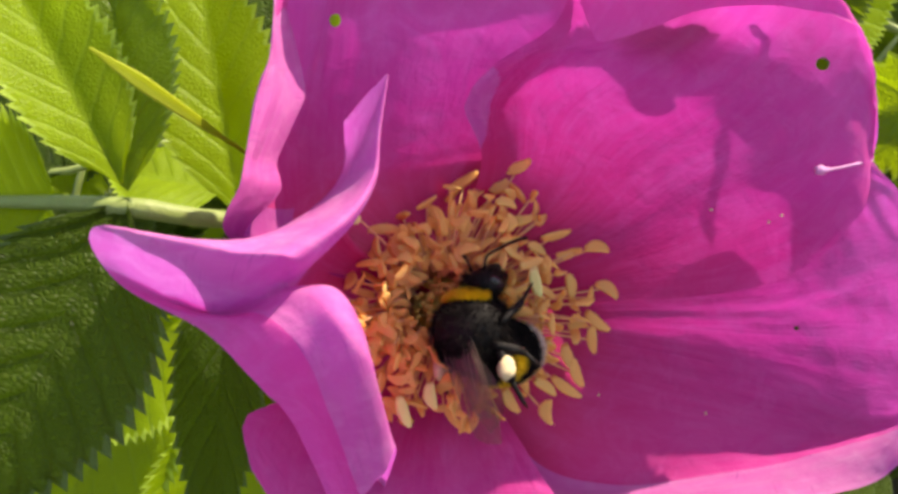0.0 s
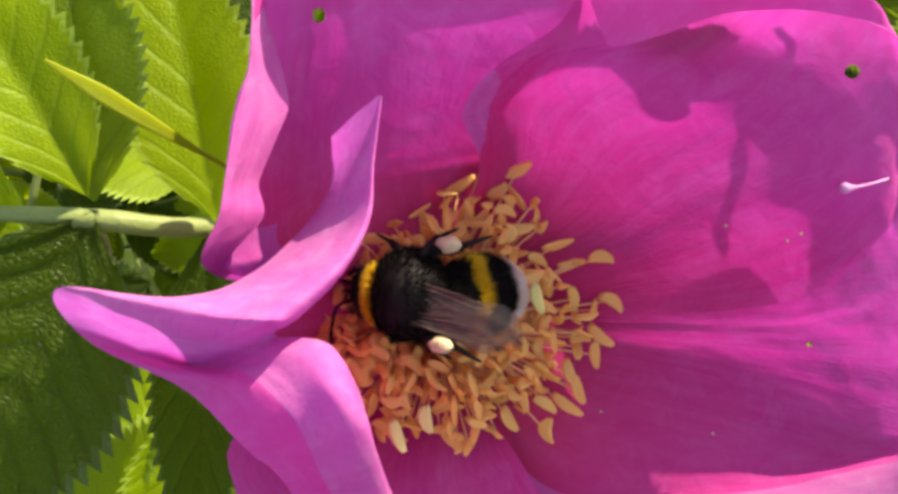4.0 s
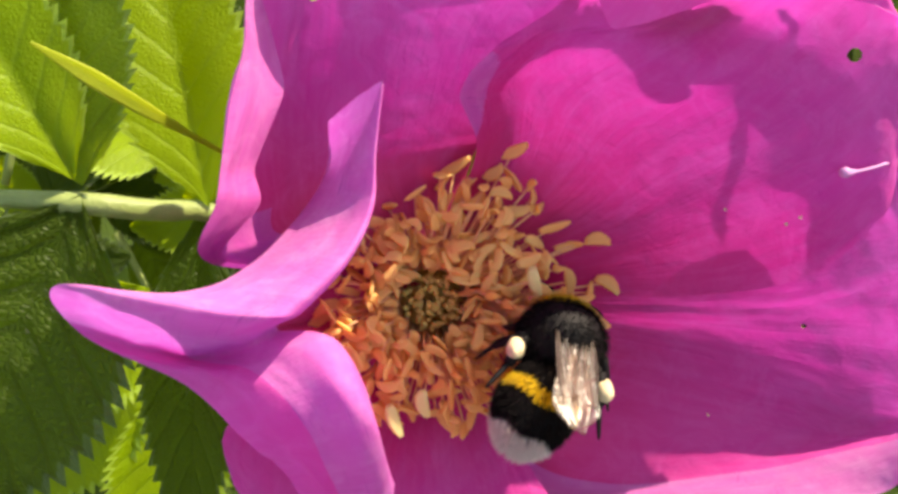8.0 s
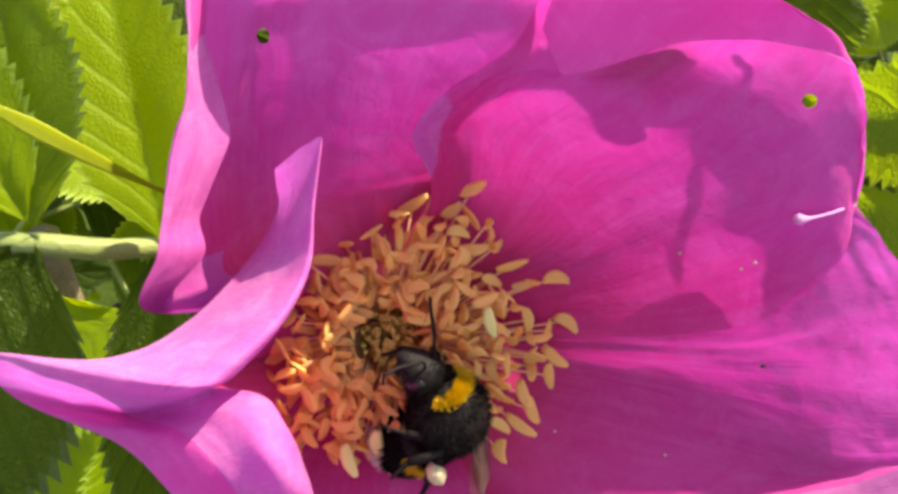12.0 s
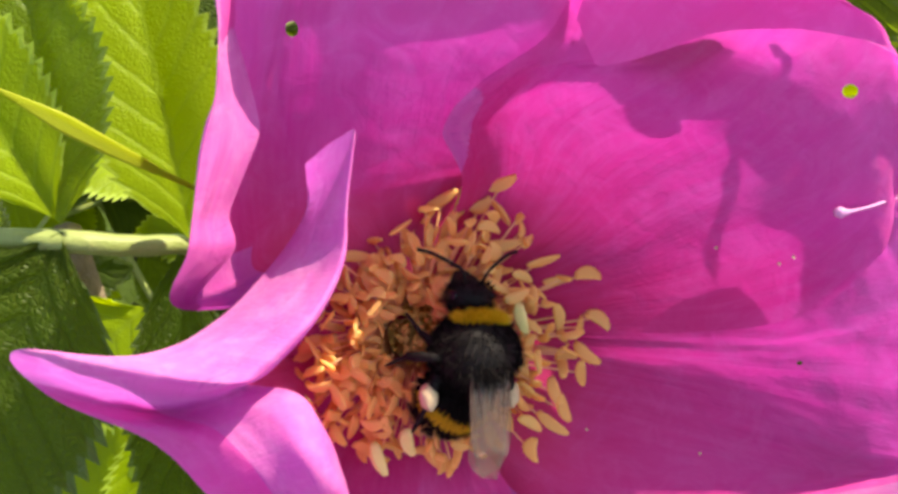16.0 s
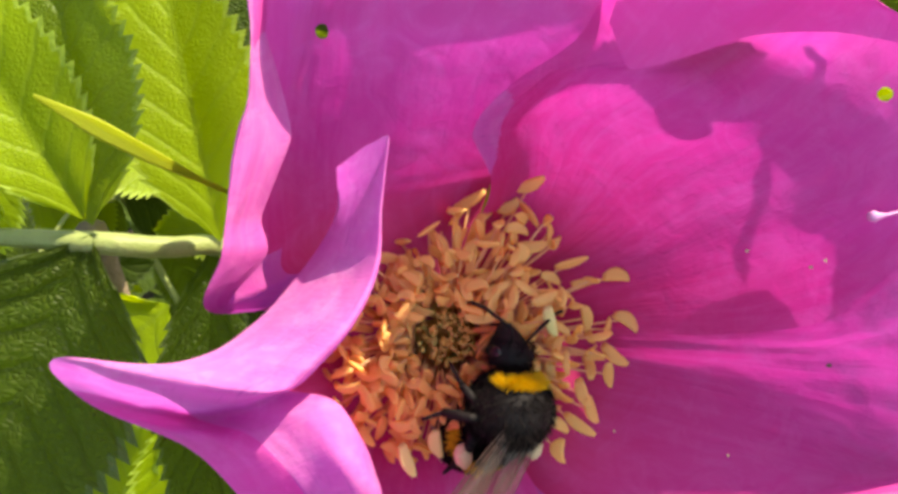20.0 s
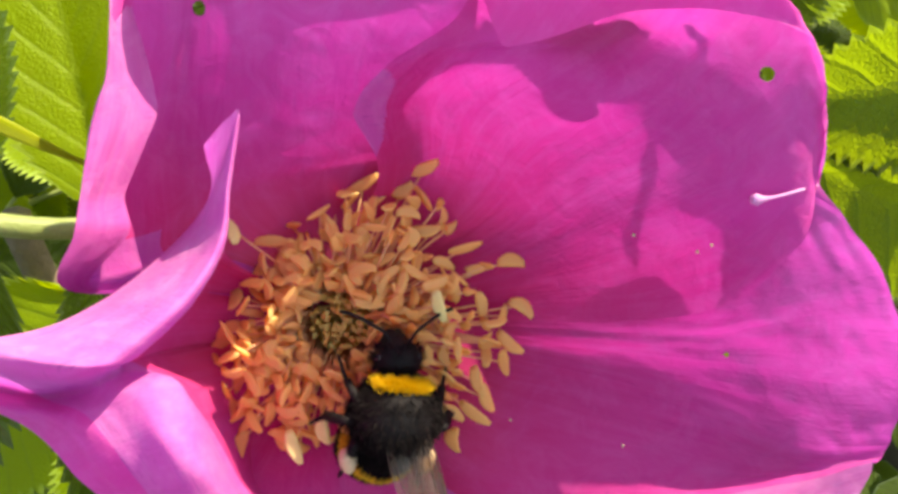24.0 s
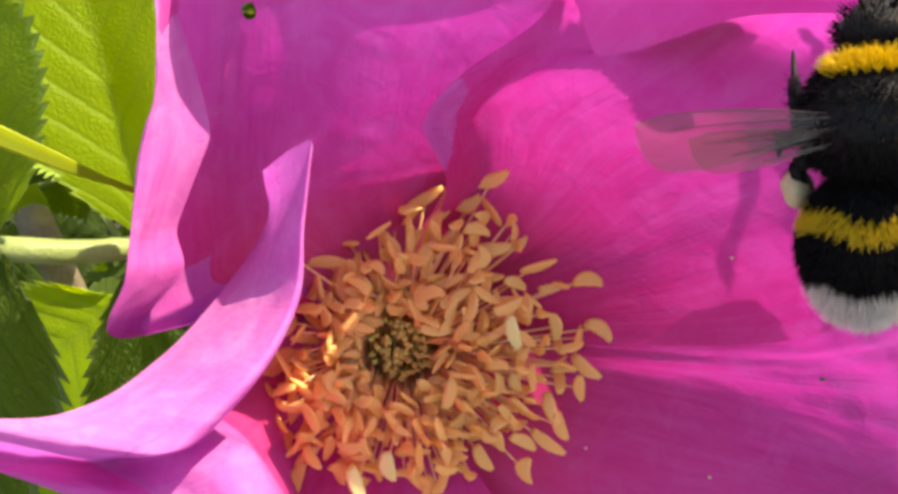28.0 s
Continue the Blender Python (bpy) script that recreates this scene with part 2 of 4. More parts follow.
# ---- building helpers ----
def mesh_from(name, verts, faces, mat, uvs=None, smooth=True):
    me = bpy.data.meshes.new(name)
    me.from_pydata([tuple(v) for v in verts], [], faces)
    if uvs is not None:
        layer = me.uv_layers.new(name="UVMap")
        for loop in me.loops:
            layer.data[loop.index].uv = uvs[loop.vertex_index]
    me.materials.append(mat)
    if smooth:
        me.polygons.foreach_set("use_smooth", [True] * len(me.polygons))
    me.update()
    return me


def hang(name, me, parent, m=None, label=""):
    """One mesh object under a thing or a part, at the pose m in its parent's space."""
    ob = new(name, me)
    ob.parent = parent
    if m is not None:
        ob.matrix_basis = m
    return tagged(ob, label)


def part(name, bm, material, parent, label=""):
    me = bpy.data.meshes.new(name)
    bm.to_mesh(me)
    bm.free()
    me.materials.append(material)
    me.polygons.foreach_set("use_smooth", [True] * len(me.polygons))
    return hang(name, me, parent, None, label)


def thing(name, m, label, category, group="", kind=""):
    ob = new(name)
    ob.empty_display_size = 0.005
    ob.matrix_basis = m
    return tagged(ob, label, category, group, kind)


def glide(points, n):
    """n points along a smooth curve through the given ones (numpy, first axis)."""
    p = np.asarray(points, float)
    k = len(p)
    ext = np.concatenate([2 * p[:1] - p[1:2], p, 2 * p[-1:] - p[-2:-1]])
    out = []
    for x in np.linspace(0, k - 1, n):
        i = min(int(x), k - 2)
        f = x - i
        a, b, c, d = ext[i], ext[i + 1], ext[i + 2], ext[i + 3]
        out.append(0.5 * (2 * b + (c - a) * f + (2 * a - 5 * b + 4 * c - d) * f * f + (3 * b - a - 3 * c + d) * f ** 3))
    return np.array(out)


def tube(points, radii, sides=6, closed=True):
    """Verts and faces of a tube along points; radii follow it."""
    pts = [Vector(p) for p in points]
    radii = [float(r) for r in radii]
    verts, faces = [], []
    up = Vector((0.3, 0.2, 1)).normalized()
    for i, p in enumerate(pts):
        d = (pts[min(i + 1, len(pts) - 1)] - pts[max(i - 1, 0)]).normalized()
        a = d.cross(up)
        if a.length < 1e-3:
            a = d.cross(Vector((1, 0, 0)))
        a.normalize()
        b = d.cross(a)
        for s in range(sides):
            w = 2 * math.pi * s / sides
            verts.append(p + radii[i] * (math.cos(w) * a + math.sin(w) * b))
    for i in range(len(pts) - 1):
        for s in range(sides):
            t = (s + 1) % sides
            faces.append((i * sides + s, i * sides + t, (i + 1) * sides + t, (i + 1) * sides + s))
    if closed:
        faces.append(tuple(range(sides))[::-1])
        faces.append(tuple(range((len(pts) - 1) * sides, len(pts) * sides)))
    return verts, faces


def loft(name, rails, parent, nu=80, nv=100, ruffle=0.25, seed=0, holes=(), outer=None, label="", fine=1.0, across=False):
    """A petal: a smooth sheet over rails that run from its claw to its rim (mm, flower space)."""
    nu, nv = int(nu * fine), int(nv * fine)
    cage = np.array(rails, float)
    lines = np.array([glide(r, nv) for r in cage])
    grid = np.array([glide(lines[:, j], nu) for j in range(nv)])          # nv, nu, 3
    du = np.gradient(grid, axis=1)
    dv = np.gradient(grid, axis=0)
    nrm = np.cross(du, dv)
    nrm /= np.linalg.norm(nrm, axis=2, keepdims=True) + 1e-9
    dvn = dv / (np.linalg.norm(dv, axis=2, keepdims=True) + 1e-9)
    dun = du / (np.linalg.norm(du, axis=2, keepdims=True) + 1e-9)
    verts, uvs = [], []
    for j in range(nv):
        for i in range(nu):
            u, v = i / (nu - 1), j / (nv - 1)
            p = Vector(grid[j, i])
            far = v * v
            side = max(0.0, abs(u - 0.5) * 2 - 0.7) / 0.3
            q = Vector((u * 7 + seed * 3.1, v * 2.6, seed))
            w = noise.noise(q) * 0.9 + 0.5 * noise.noise(q * 2.3)
            pleat = noise.noise(Vector((u * 9, v * 1.2, seed + 2))) * 0.22 + noise.noise(Vector((u * 24, v * 4, seed + 5))) * 0.06
            dent = 0.34 * noise.noise(Vector((u * 9, v * 7, seed + 7))) + 0.11 * noise.noise(Vector((u * 26, v * 24, seed + 3)))
            p += Vector(nrm[j, i]) * (ruffle * far * w + (pleat + dent * v) * min(1.0, 2 * v))
            e = noise.noise(Vector((u * 14, v * 14, seed + 9)))
            p += Vector(dvn[j, i]) * (0.35 * e * max(0.0, v - 0.9) * 10) + Vector(dun[j, i]) * (0.22 * e * side)
            verts.append(p * MM)
            uvs.append((u, v))
    faces, bitten = [], set()
    for j in range(nv - 1):
        for i in range(nu - 1):
            face = (j * nu + i, j * nu + i + 1, (j + 1) * nu + i + 1, (j + 1) * nu + i)
            if any((verts[k] / MM - Vector(h[:3])).length < h[3] for h in holes for k in face):
                bitten.update(face)
                continue
            faces.append(face)
    rim = bitten & {k for face in faces for k in face}
    for k in rim:
        h = min(holes, key=lambda hole: (verts[k] / MM - Vector(hole[:3])).length)
        c = Vector(h[:3]) * MM
        verts[k] = c + (verts[k] - c).normalized() * h[3] * MM * (1 + 0.10 * noise.noise(verts[k] * 2500))
    me = mesh_from(name, verts, faces, PETAL, [(b, a) for a, b in uvs] if across else uvs)
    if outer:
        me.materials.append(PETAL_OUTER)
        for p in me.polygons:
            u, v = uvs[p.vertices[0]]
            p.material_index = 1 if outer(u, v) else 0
    return hang(name, me, parent, None, label)


# ---- ground ----
def ground_sheet():
    n = 60
    verts, faces = [], []
    for j in range(n + 1):
        for i in range(n + 1):
            x, y = (i / n * 2 - 1), (j / n * 2 - 1)
            x, y = 90 * x * abs(x) ** 2.5, 90 * y * abs(y) ** 2.5
            verts.append((x, y, 0.02 * noise.noise(Vector((x * 3, y * 3, 0)))))
    for j in range(n):
        for i in range(n):
            faces.append((j * (n + 1) + i, j * (n + 1) + i + 1, (j + 1) * (n + 1) + i + 1, (j + 1) * (n + 1) + i))
    tagged(new("ground", mesh_from("ground", verts, faces, SOIL)), "dark bare soil under the rose bush", "ground", kind="structure")


ground_sheet()


# ---- the rose flower ----
flower = thing("rose_flower", FLOWER, "open magenta wild rose with orange stamens on the bush", "flower")

# rails of the petals, claw to rim, in mm of the flower space
upper_left_a = [(-1.0, 0.5, 1.0), (-12.4, 2.7, 8.0), (-15.5, 4.3, 17.5), (-13.0, 7.6, 17.5), (-13.3, 10.2, 17.0), (-11.5, 15.1, 16.0), (-12.0, 18.2, 15.5), (-13.0, 22.2, 15.5), (-13.2, 26.1, 16.0), (-11.3, 26.8, 17.0)]
upper_left_b = [(-1.1, 0.4, 1.0), (-13.1, 2.4, 7.0), (-16.3, 4.4, 19.0), (-15.3, 7.8, 20.5), (-15.0, 10.0, 20.0), (-14.5, 14.4, 19.0), (-13.7, 17.8, 18.5), (-13.4, 21.7, 18.0), (-13.2, 25.7, 18.0), (-11.6, 27.2, 18.0)]
upper_left_c = [(-0.9, 0.8, 1.0), (-9.8, 4.8, 5.6), (-13.0, 5.5, 10.0), (-13.2, 8.1, 10.0), (-13.5, 10.7, 9.7), (-13.6, 13.7, 9.5), (-12.5, 17.9, 10.2), (-11.5, 22.4, 11.0), (-10.6, 26.1, 12.5), (-8.9, 31.4, 19.0)]
upper_left_d = [(-0.6, 0.9, 1.0), (-4.9, 5.6, 4.2), (-7.8, 9.4, 6.3), (-7.3, 11.2, 6.8), (-7.1, 13.0, 7.6), (-6.9, 15.5, 8.8), (-6.6, 19.2, 10.3), (-6.1, 22.7, 11.8), (-4.8, 26.8, 13.5), (-3.0, 32.2, 22.0)]
upper_left_e = [(-0.1, 0.9, 0.8), (1.1, 7.0, 2.5), (2.6, 11.8, 3.5), (3.9, 13.4, 4.4), (4.5, 15.2, 5.8), (5.2, 17.3, 7.4), (6.4, 19.9, 9.6), (8.9, 22.6, 11.3), (11.8, 25.9, 13.2), (9.8, 29.6, 19.5)]
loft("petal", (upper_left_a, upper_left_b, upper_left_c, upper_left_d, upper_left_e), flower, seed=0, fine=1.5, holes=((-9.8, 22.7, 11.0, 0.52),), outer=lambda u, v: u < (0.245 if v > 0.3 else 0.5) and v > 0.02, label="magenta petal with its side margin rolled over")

upper_right_a = [(-0.3, 0.9, 1.2), (1.1, 7.0, 3.2), (2.2, 12.1, 8.2), (0.7, 15.6, 11.0), (2.9, 18.5, 12.2), (8.2, 22.3, 12.4), (10.3, 27.1, 20.0), (9.6, 22.6, 15.5)]
upper_right_b = [(-0.1, 0.8, 1.0), (3.0, 6.5, 2.4), (5.4, 11.8, 4.4), (5.8, 16.6, 8.0), (9.5, 19.7, 11.0), (13.2, 20.8, 12.5), (16.1, 26.0, 20.5), (11.6, 19.7, 15.5)]
upper_right_c = [(0.1, 0.7, 1.0), (4.9, 5.0, 2.1), (8.7, 9.9, 4.3), (11.2, 14.9, 7.8), (15.9, 18.0, 11.6), (20.1, 21.1, 13.6), (22.4, 24.3, 20.5), (19.9, 21.6, 17.6)]
upper_right_d = [(0.3, 0.5, 1.0), (6.2, 3.6, 2.1), (12.0, 7.1, 4.6), (16.5, 11.3, 8.4), (21.3, 14.6, 12.5), (25.6, 18.6, 14.6), (28.4, 21.6, 18.0), (29.0, 20.3, 18.0)]
upper_right_e = [(0.4, 0.3, 1.0), (6.9, 1.6, 2.6), (13.9, 3.8, 5.6), (20.0, 6.4, 9.6), (25.4, 9.6, 13.5), (29.3, 12.9, 15.2), (31.7, 15.7, 16.0), (31.7, 15.0, 16.2)]
upper_right_f = [(0.5, -0.1, 1.0), (7.1, -0.3, 2.8), (13.9, -0.2, 5.4), (22.1, 0.4, 8.6), (27.5, 2.2, 11.5), (31.3, 6.3, 13.8), (32.3, 10.9, 14.4), (32.3, 10.5, 14.5)]
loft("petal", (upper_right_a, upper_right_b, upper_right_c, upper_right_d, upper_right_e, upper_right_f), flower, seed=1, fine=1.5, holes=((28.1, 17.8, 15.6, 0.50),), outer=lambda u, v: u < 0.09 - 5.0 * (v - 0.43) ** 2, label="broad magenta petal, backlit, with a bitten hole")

right_a = [(0.6, 0.1, 0.4), (8.8, 2.7, 2.4), (17.6, 5.9, 7.0), (25.1, 9.2, 11.4), (29.5, 10.4, 13.0), (32.6, 10.7, 13.6)]
right_b = [(0.7, -0.1, 0.5), (9.4, -0.1, 2.2), (18.6, 0.6, 6.0), (27.0, 1.5, 9.2), (32.8, 4.0, 11.8), (36.3, 5.5, 14.2)]
right_c = [(0.8, -0.3, 0.8), (9.8, -1.3, 2.4), (18.7, -1.9, 5.2), (28.0, -2.0, 7.6), (34.7, -1.5, 10.4), (39.6, -1.4, 14.0)]
right_d = [(0.7, -0.5, 0.8), (9.8, -2.8, 2.4), (18.8, -4.4, 4.4), (28.1, -6.5, 6.0), (34.9, -8.6, 8.4), (38.5, -7.3, 13.5)]
right_e = [(0.6, -0.8, 0.8), (8.9, -5.7, 2.8), (17.3, -8.1, 4.8), (26.5, -10.0, 6.6), (33.3, -10.9, 9.0), (37.2, -8.7, 14.0)]
right_f = [(0.4, -1.1, 0.8), (5.9, -12.7, 3.0), (13.2, -15.6, 4.8), (23.4, -13.9, 8.0), (31.4, -11.6, 10.6), (36.4, -8.3, 15.5)]
right_g = [(0.3, -1.2, 1.0), (3.9, -14.3, 3.4), (11.6, -17.4, 6.4), (22.6, -16.3, 11.4), (30.6, -14.3, 14.0), (34.7, -10.9, 16.5)]
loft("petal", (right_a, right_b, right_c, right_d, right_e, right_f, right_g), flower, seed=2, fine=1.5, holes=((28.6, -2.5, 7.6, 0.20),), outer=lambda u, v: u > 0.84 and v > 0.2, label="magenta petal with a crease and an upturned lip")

folded_a = [(0.3, -0.5, 1.0), (-0.2, -0.5, 1.0), (-0.5, -0.6, 1.0), (-0.6, -0.7, 1.0), (-0.8, -0.8, 1.0), (-0.8, -1.0, 1.0), (-0.9, -1.1, 1.0), (-0.9, -1.2, 1.0), (-0.9, -1.4, 1.0), (-0.8, -1.5, 1.0), (-0.7, -1.7, 1.0)]
folded_b = [(-8.9, 5.5, 9.0), (-9.2, 5.0, 9.0), (-10.2, 4.1, 8.0), (-12.3, 1.3, 7.5), (-14.6, -1.8, 7.5), (-14.8, -2.2, 8.5), (-14.1, -2.8, 8.5), (-11.5, -4.6, 8.5), (-9.7, -8.5, 6.5), (-8.3, -12.6, 4.5), (-5.9, -15.7, 3.5)]
folded_c = [(-4.9, 14.2, 22.0), (-5.3, 10.6, 23.0), (-5.5, 7.4, 24.0), (-6.9, 4.4, 26.0), (-9.3, 2.0, 28.0), (-10.2, 1.6, 29.0), (-10.9, 0.6, 25.0), (-7.9, 0.3, 26.5), (-5.8, -2.3, 28.4), (-4.9, -5.8, 26.5), (-4.2, -10.5, 20.0)]
folded_d = [(-5.9, 14.7, 20.5), (-6.7, 10.8, 20.5), (-7.6, 7.3, 22.0), (-9.6, 4.5, 26.0), (-12.3, 2.7, 29.0), (-14.2, 2.1, 30.5), (-16.0, -1.2, 23.5), (-12.0, -1.1, 27.5), (-9.2, -3.1, 29.8), (-7.8, -7.0, 27.5), (-6.6, -13.8, 19.0)]
folded_e = [(-8.5, 13.2, 16.0), (-8.9, 10.0, 13.0), (-10.6, 6.9, 16.0), (-13.0, 4.1, 23.0), (-15.7, 3.3, 29.0), (-21.4, 3.8, 30.5), (-21.4, 1.0, 27.5), (-15.9, -2.6, 26.0), (-12.5, -5.6, 26.5), (-10.8, -8.5, 24.0), (-9.1, -14.6, 18.0)]
# the underside's shade is put in by leaving it the deeper inner colour
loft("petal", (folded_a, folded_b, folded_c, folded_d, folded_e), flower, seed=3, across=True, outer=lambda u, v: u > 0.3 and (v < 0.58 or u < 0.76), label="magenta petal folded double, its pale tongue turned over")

lower_a = [(-5.4, -0.3, 0.6), (-9.8, -6.4, 3.0), (-14.8, -8.6, 6.0), (-17.4, -10.0, 8.0), (-16.5, -13.8, 9.0)]
lower_b = [(-4.8, -0.6, 0.6), (-5.8, -7.9, 2.5), (-8.6, -13.1, 4.5), (-10.7, -17.1, 6.5), (-10.9, -21.2, 8.5)]
lower_c = [(-3.8, -1.1, 0.6), (-1.2, -8.4, 2.5), (-0.7, -13.6, 4.5), (-0.7, -19.6, 6.0), (-0.7, -23.9, 8.5)]
lower_d = [(-2.8, -1.4, 0.6), (2.9, -7.9, 3.0), (6.2, -13.1, 5.0), (8.8, -17.5, 7.0), (9.4, -21.1, 9.0)]
loft("petal", (lower_a, lower_b, lower_c, lower_d), flower, seed=4, label="lower magenta petal in half shade")


# ---- heart of the flower ----
def bean(length, width, thick, bow, seed):
    """An anther: two flat plump lobes along x, grooved between them and notched at the foot."""
    rnd = random.Random(seed)
    verts, faces = [], []
    n, s = 11, 12
    for i in range(n):
        f = i / (n - 1)
        r = max(0.10, math.sin(math.pi * (0.05 + 0.90 * f)) ** 0.5) * (1.08 - 0.22 * f)
        bend = bow * width * (f - 0.5) ** 2
        for k in range(s):
            a = 2 * math.pi * k / s
            groove = 1 - 0.42 * abs(math.sin(a)) ** 8
            y = 0.5 * width * r * math.copysign(abs(math.cos(a)) ** 0.8, math.cos(a)) + bend
            z = 0.5 * thick * min(1.0, r) * math.sin(a) * groove
            notch = 0.10 * length * (1 - abs(math.cos(a))) * max(0.0, 1 - 4 * f)
            verts.append(((f - 0.5) * length + notch, y * (1 + 0.07 * rnd.random()), z))
    for i in range(n - 1):
        for k in range(s):
            t = (k + 1) % s
            faces.append((i * s + k, i * s + t, (i + 1) * s + t, (i + 1) * s + k))
    faces.append(tuple(range(s))[::-1])
    faces.append(tuple(range((n - 1) * s, n * s)))
    return verts, faces


HEART = Vector((-1.1, -0.5, 1.4))


def reach(a):
    """How far the outermost anthers stand from the heart, by direction in degrees (mm)."""
    stops = ((0, 15.2), (40, 13.2), (62, 15.0), (85, 12.2), (110, 9.6), (140, 9.4), (175, 11.0), (215, 11.8), (240, 12.2), (270, 12.4), (300, 12.0), (330, 12.6), (360, 15.2))
    return float(np.interp(a % 360, [x for x, _ in stops], [y for _, y in stops]))


# anthers that stand out singly at the rim: place across the flower (mm) and lie (degrees)
LONE = ((5.6, 11.6, 20), (0.9, 10.4, 30), (5.7, 6.8, 5), (12.4, 4.6, -5), (13.3, 1.0, -35), (12.2, -2.0, -40), (11.8, -3.5, -80), (10.4, -6.4, -70),
        (9.7, -5.0, -70), (7.7, -9.6, -85), (7.8, -7.4, -35), (9.5, -7.6, -35), (4.7, -8.7, -60), (-5.7, -9.3, 260), (-8.9, -9.9, 255), (-9.7, -7.4, 240),
        (-8.9, -4.6, 260), (-9.6, -0.7, 210), (-8.9, 1.8, 95), (-6.2, 6.1, 180), (8.8, 5.5, 15), (3.9, 9.8, 20), (10.1, 1.1, -80), (2.6, 7.6, 40))
# anthers caught by sun between the petals, with the sun in their brighter colour
SUNNY = ((-8.5, 7.1, 120), (6.7, 1.4, -75), (-2.1, -8.0, -80), (-4.3, -9.3, -70))


def stamens():
    rnd = random.Random(7)
    sizes = ((2.5, 0.98, 0.55, 0.8, 1), (2.2, 1.02, 0.55, -1.3, 2), (2.8, 0.86, 0.5, 0.5, 3), (2.0, 1.05, 0.55, 1.6, 4), (2.4, 0.9, 0.52, -0.7, 7))
    kinds = [mesh_from("anther", [Vector(v) * MM for v in bean(*d)[0]], bean(*d)[1], ANTHER) for d in sizes]
    sunny = [mesh_from("anther_sunny", [Vector(v) * MM for v in bean(*d)[0]], bean(*d)[1], ANTHER_SUNNY)
            for d in ((2.3, 1.1, 0.8, 0.9, 5), (2.5, 0.95, 0.8, 0.5, 6))]
    spots = []
    for x, y, a in LONE:
        spots.append((Vector((x, y, 4.5 if y > 9 else 5.4)), a, 1.0, False, True))
    for x, y, a in SUNNY:
        spots.append((Vector((x, y, 8.2)), a, 1.0, True, True))
    for _ in range(30000):
        if len(spots) >= 400:
            break
        a = rnd.uniform(0, 360)
        f = rnd.random() ** 0.8
        r = 2.8 + (0.90 * reach(a) - 2.8) * f
        if f > 0.75 and rnd.random() < 0.6:
            continue
        h = 5.0 + 1.9 * math.sin(math.pi * min(1.0, 0.25 + 0.75 * f)) + rnd.uniform(-1.5, 0.9) + (0.9 if 190 < a < 300 else 0)
        p = Vector((HEART.x + r * math.cos(radians(a)), HEART.y + r * math.sin(radians(a)), h))
        if all((p - q[0]).length > (1.5 if q[4] else 0.72) for q in spots):
            spots.append((p, a + rnd.gauss(0, 55), f, False, False))
    for p, lie, f, is_sunny, lone in spots:
        d = math.atan2(p.y - HEART.y, p.x - HEART.x)
        foot = HEART + Vector((2.5 * math.cos(d), 2.5 * math.sin(d), 0.2))
        lift = 0.9 + 0.8 * (1 - f)
        knee = foot.lerp(p, 0.55) + Vector((rnd.uniform(-0.4, 0.4), rnd.uniform(-0.4, 0.4), lift))
        line = glide([foot, foot.lerp(knee, 0.5) + Vector((0, 0, 0.3)), knee, p - Vector((0, 0, 0.2))], 8)
        v, fc = tube([Vector(q) * MM for q in line], [0.00012 - 0.000005 * i for i in range(8)], 5)
        st = hang("stamen", mesh_from("filament", v, fc, FILAMENT), flower)
        tip = (0.25, 0.3) if lone else (0.8, 0.6)
        m = Matrix.Translation(p * MM) @ Euler((rnd.gauss(0, tip[0]), rnd.gauss(0.1, tip[1]), radians(lie))).to_matrix().to_4x4()
        size = rnd.uniform(0.95, 1.12) if lone else rnd.uniform(0.66, 0.98)
        hang("anther", rnd.choice(sunny if is_sunny else kinds), st, m @ Matrix.Diagonal((size, size, size, 1)))


def heart():
    bm = bmesh.new()
    bmesh.ops.create_uvsphere(bm, u_segments=24, v_segments=14, radius=3.7 * MM)
    for v in bm.verts:
        v.co.z *= 0.42
        v.co += HEART * MM + Vector((0, 0, -0.2 * MM))
    part("receptacle", bm, PISTIL, flower, "yellow-green dished receptacle")
    rnd = random.Random(3)
    for _ in range(90):
        a, r = rnd.uniform(0, 2 * math.pi), 2.3 * math.sqrt(rnd.random())
        p = HEART + Vector((r * math.cos(a), r * math.sin(a), 0.8))
        top = p + Vector((rnd.uniform(-0.3, 0.3), rnd.uniform(-0.3, 0.3), 2.5 + 0.7 * rnd.random() - 0.3 * r))
        v, f = tube([p * MM, p.lerp(top, 0.7) * MM, top * MM, (top + Vector((0, 0, 0.3))) * MM], [0.00012, 0.00014, 0.00026, 0.00016], 6)
        hang("style", mesh_from("style", v, f, PISTIL), flower)
    line = glide([(-1, -1, 0.2), (-1, -1.5, -5), (0, -4, -14), (3, -10, -30)], 14)
    v, f = tube([Vector(p) * MM for p in line], [0.0024, 0.0034, 0.0036, 0.0026] + [0.0013] * 10, 12)
    hang("pedicel", mesh_from("pedicel", v, f, STALK), flower, None, "green flower stalk below the hip")


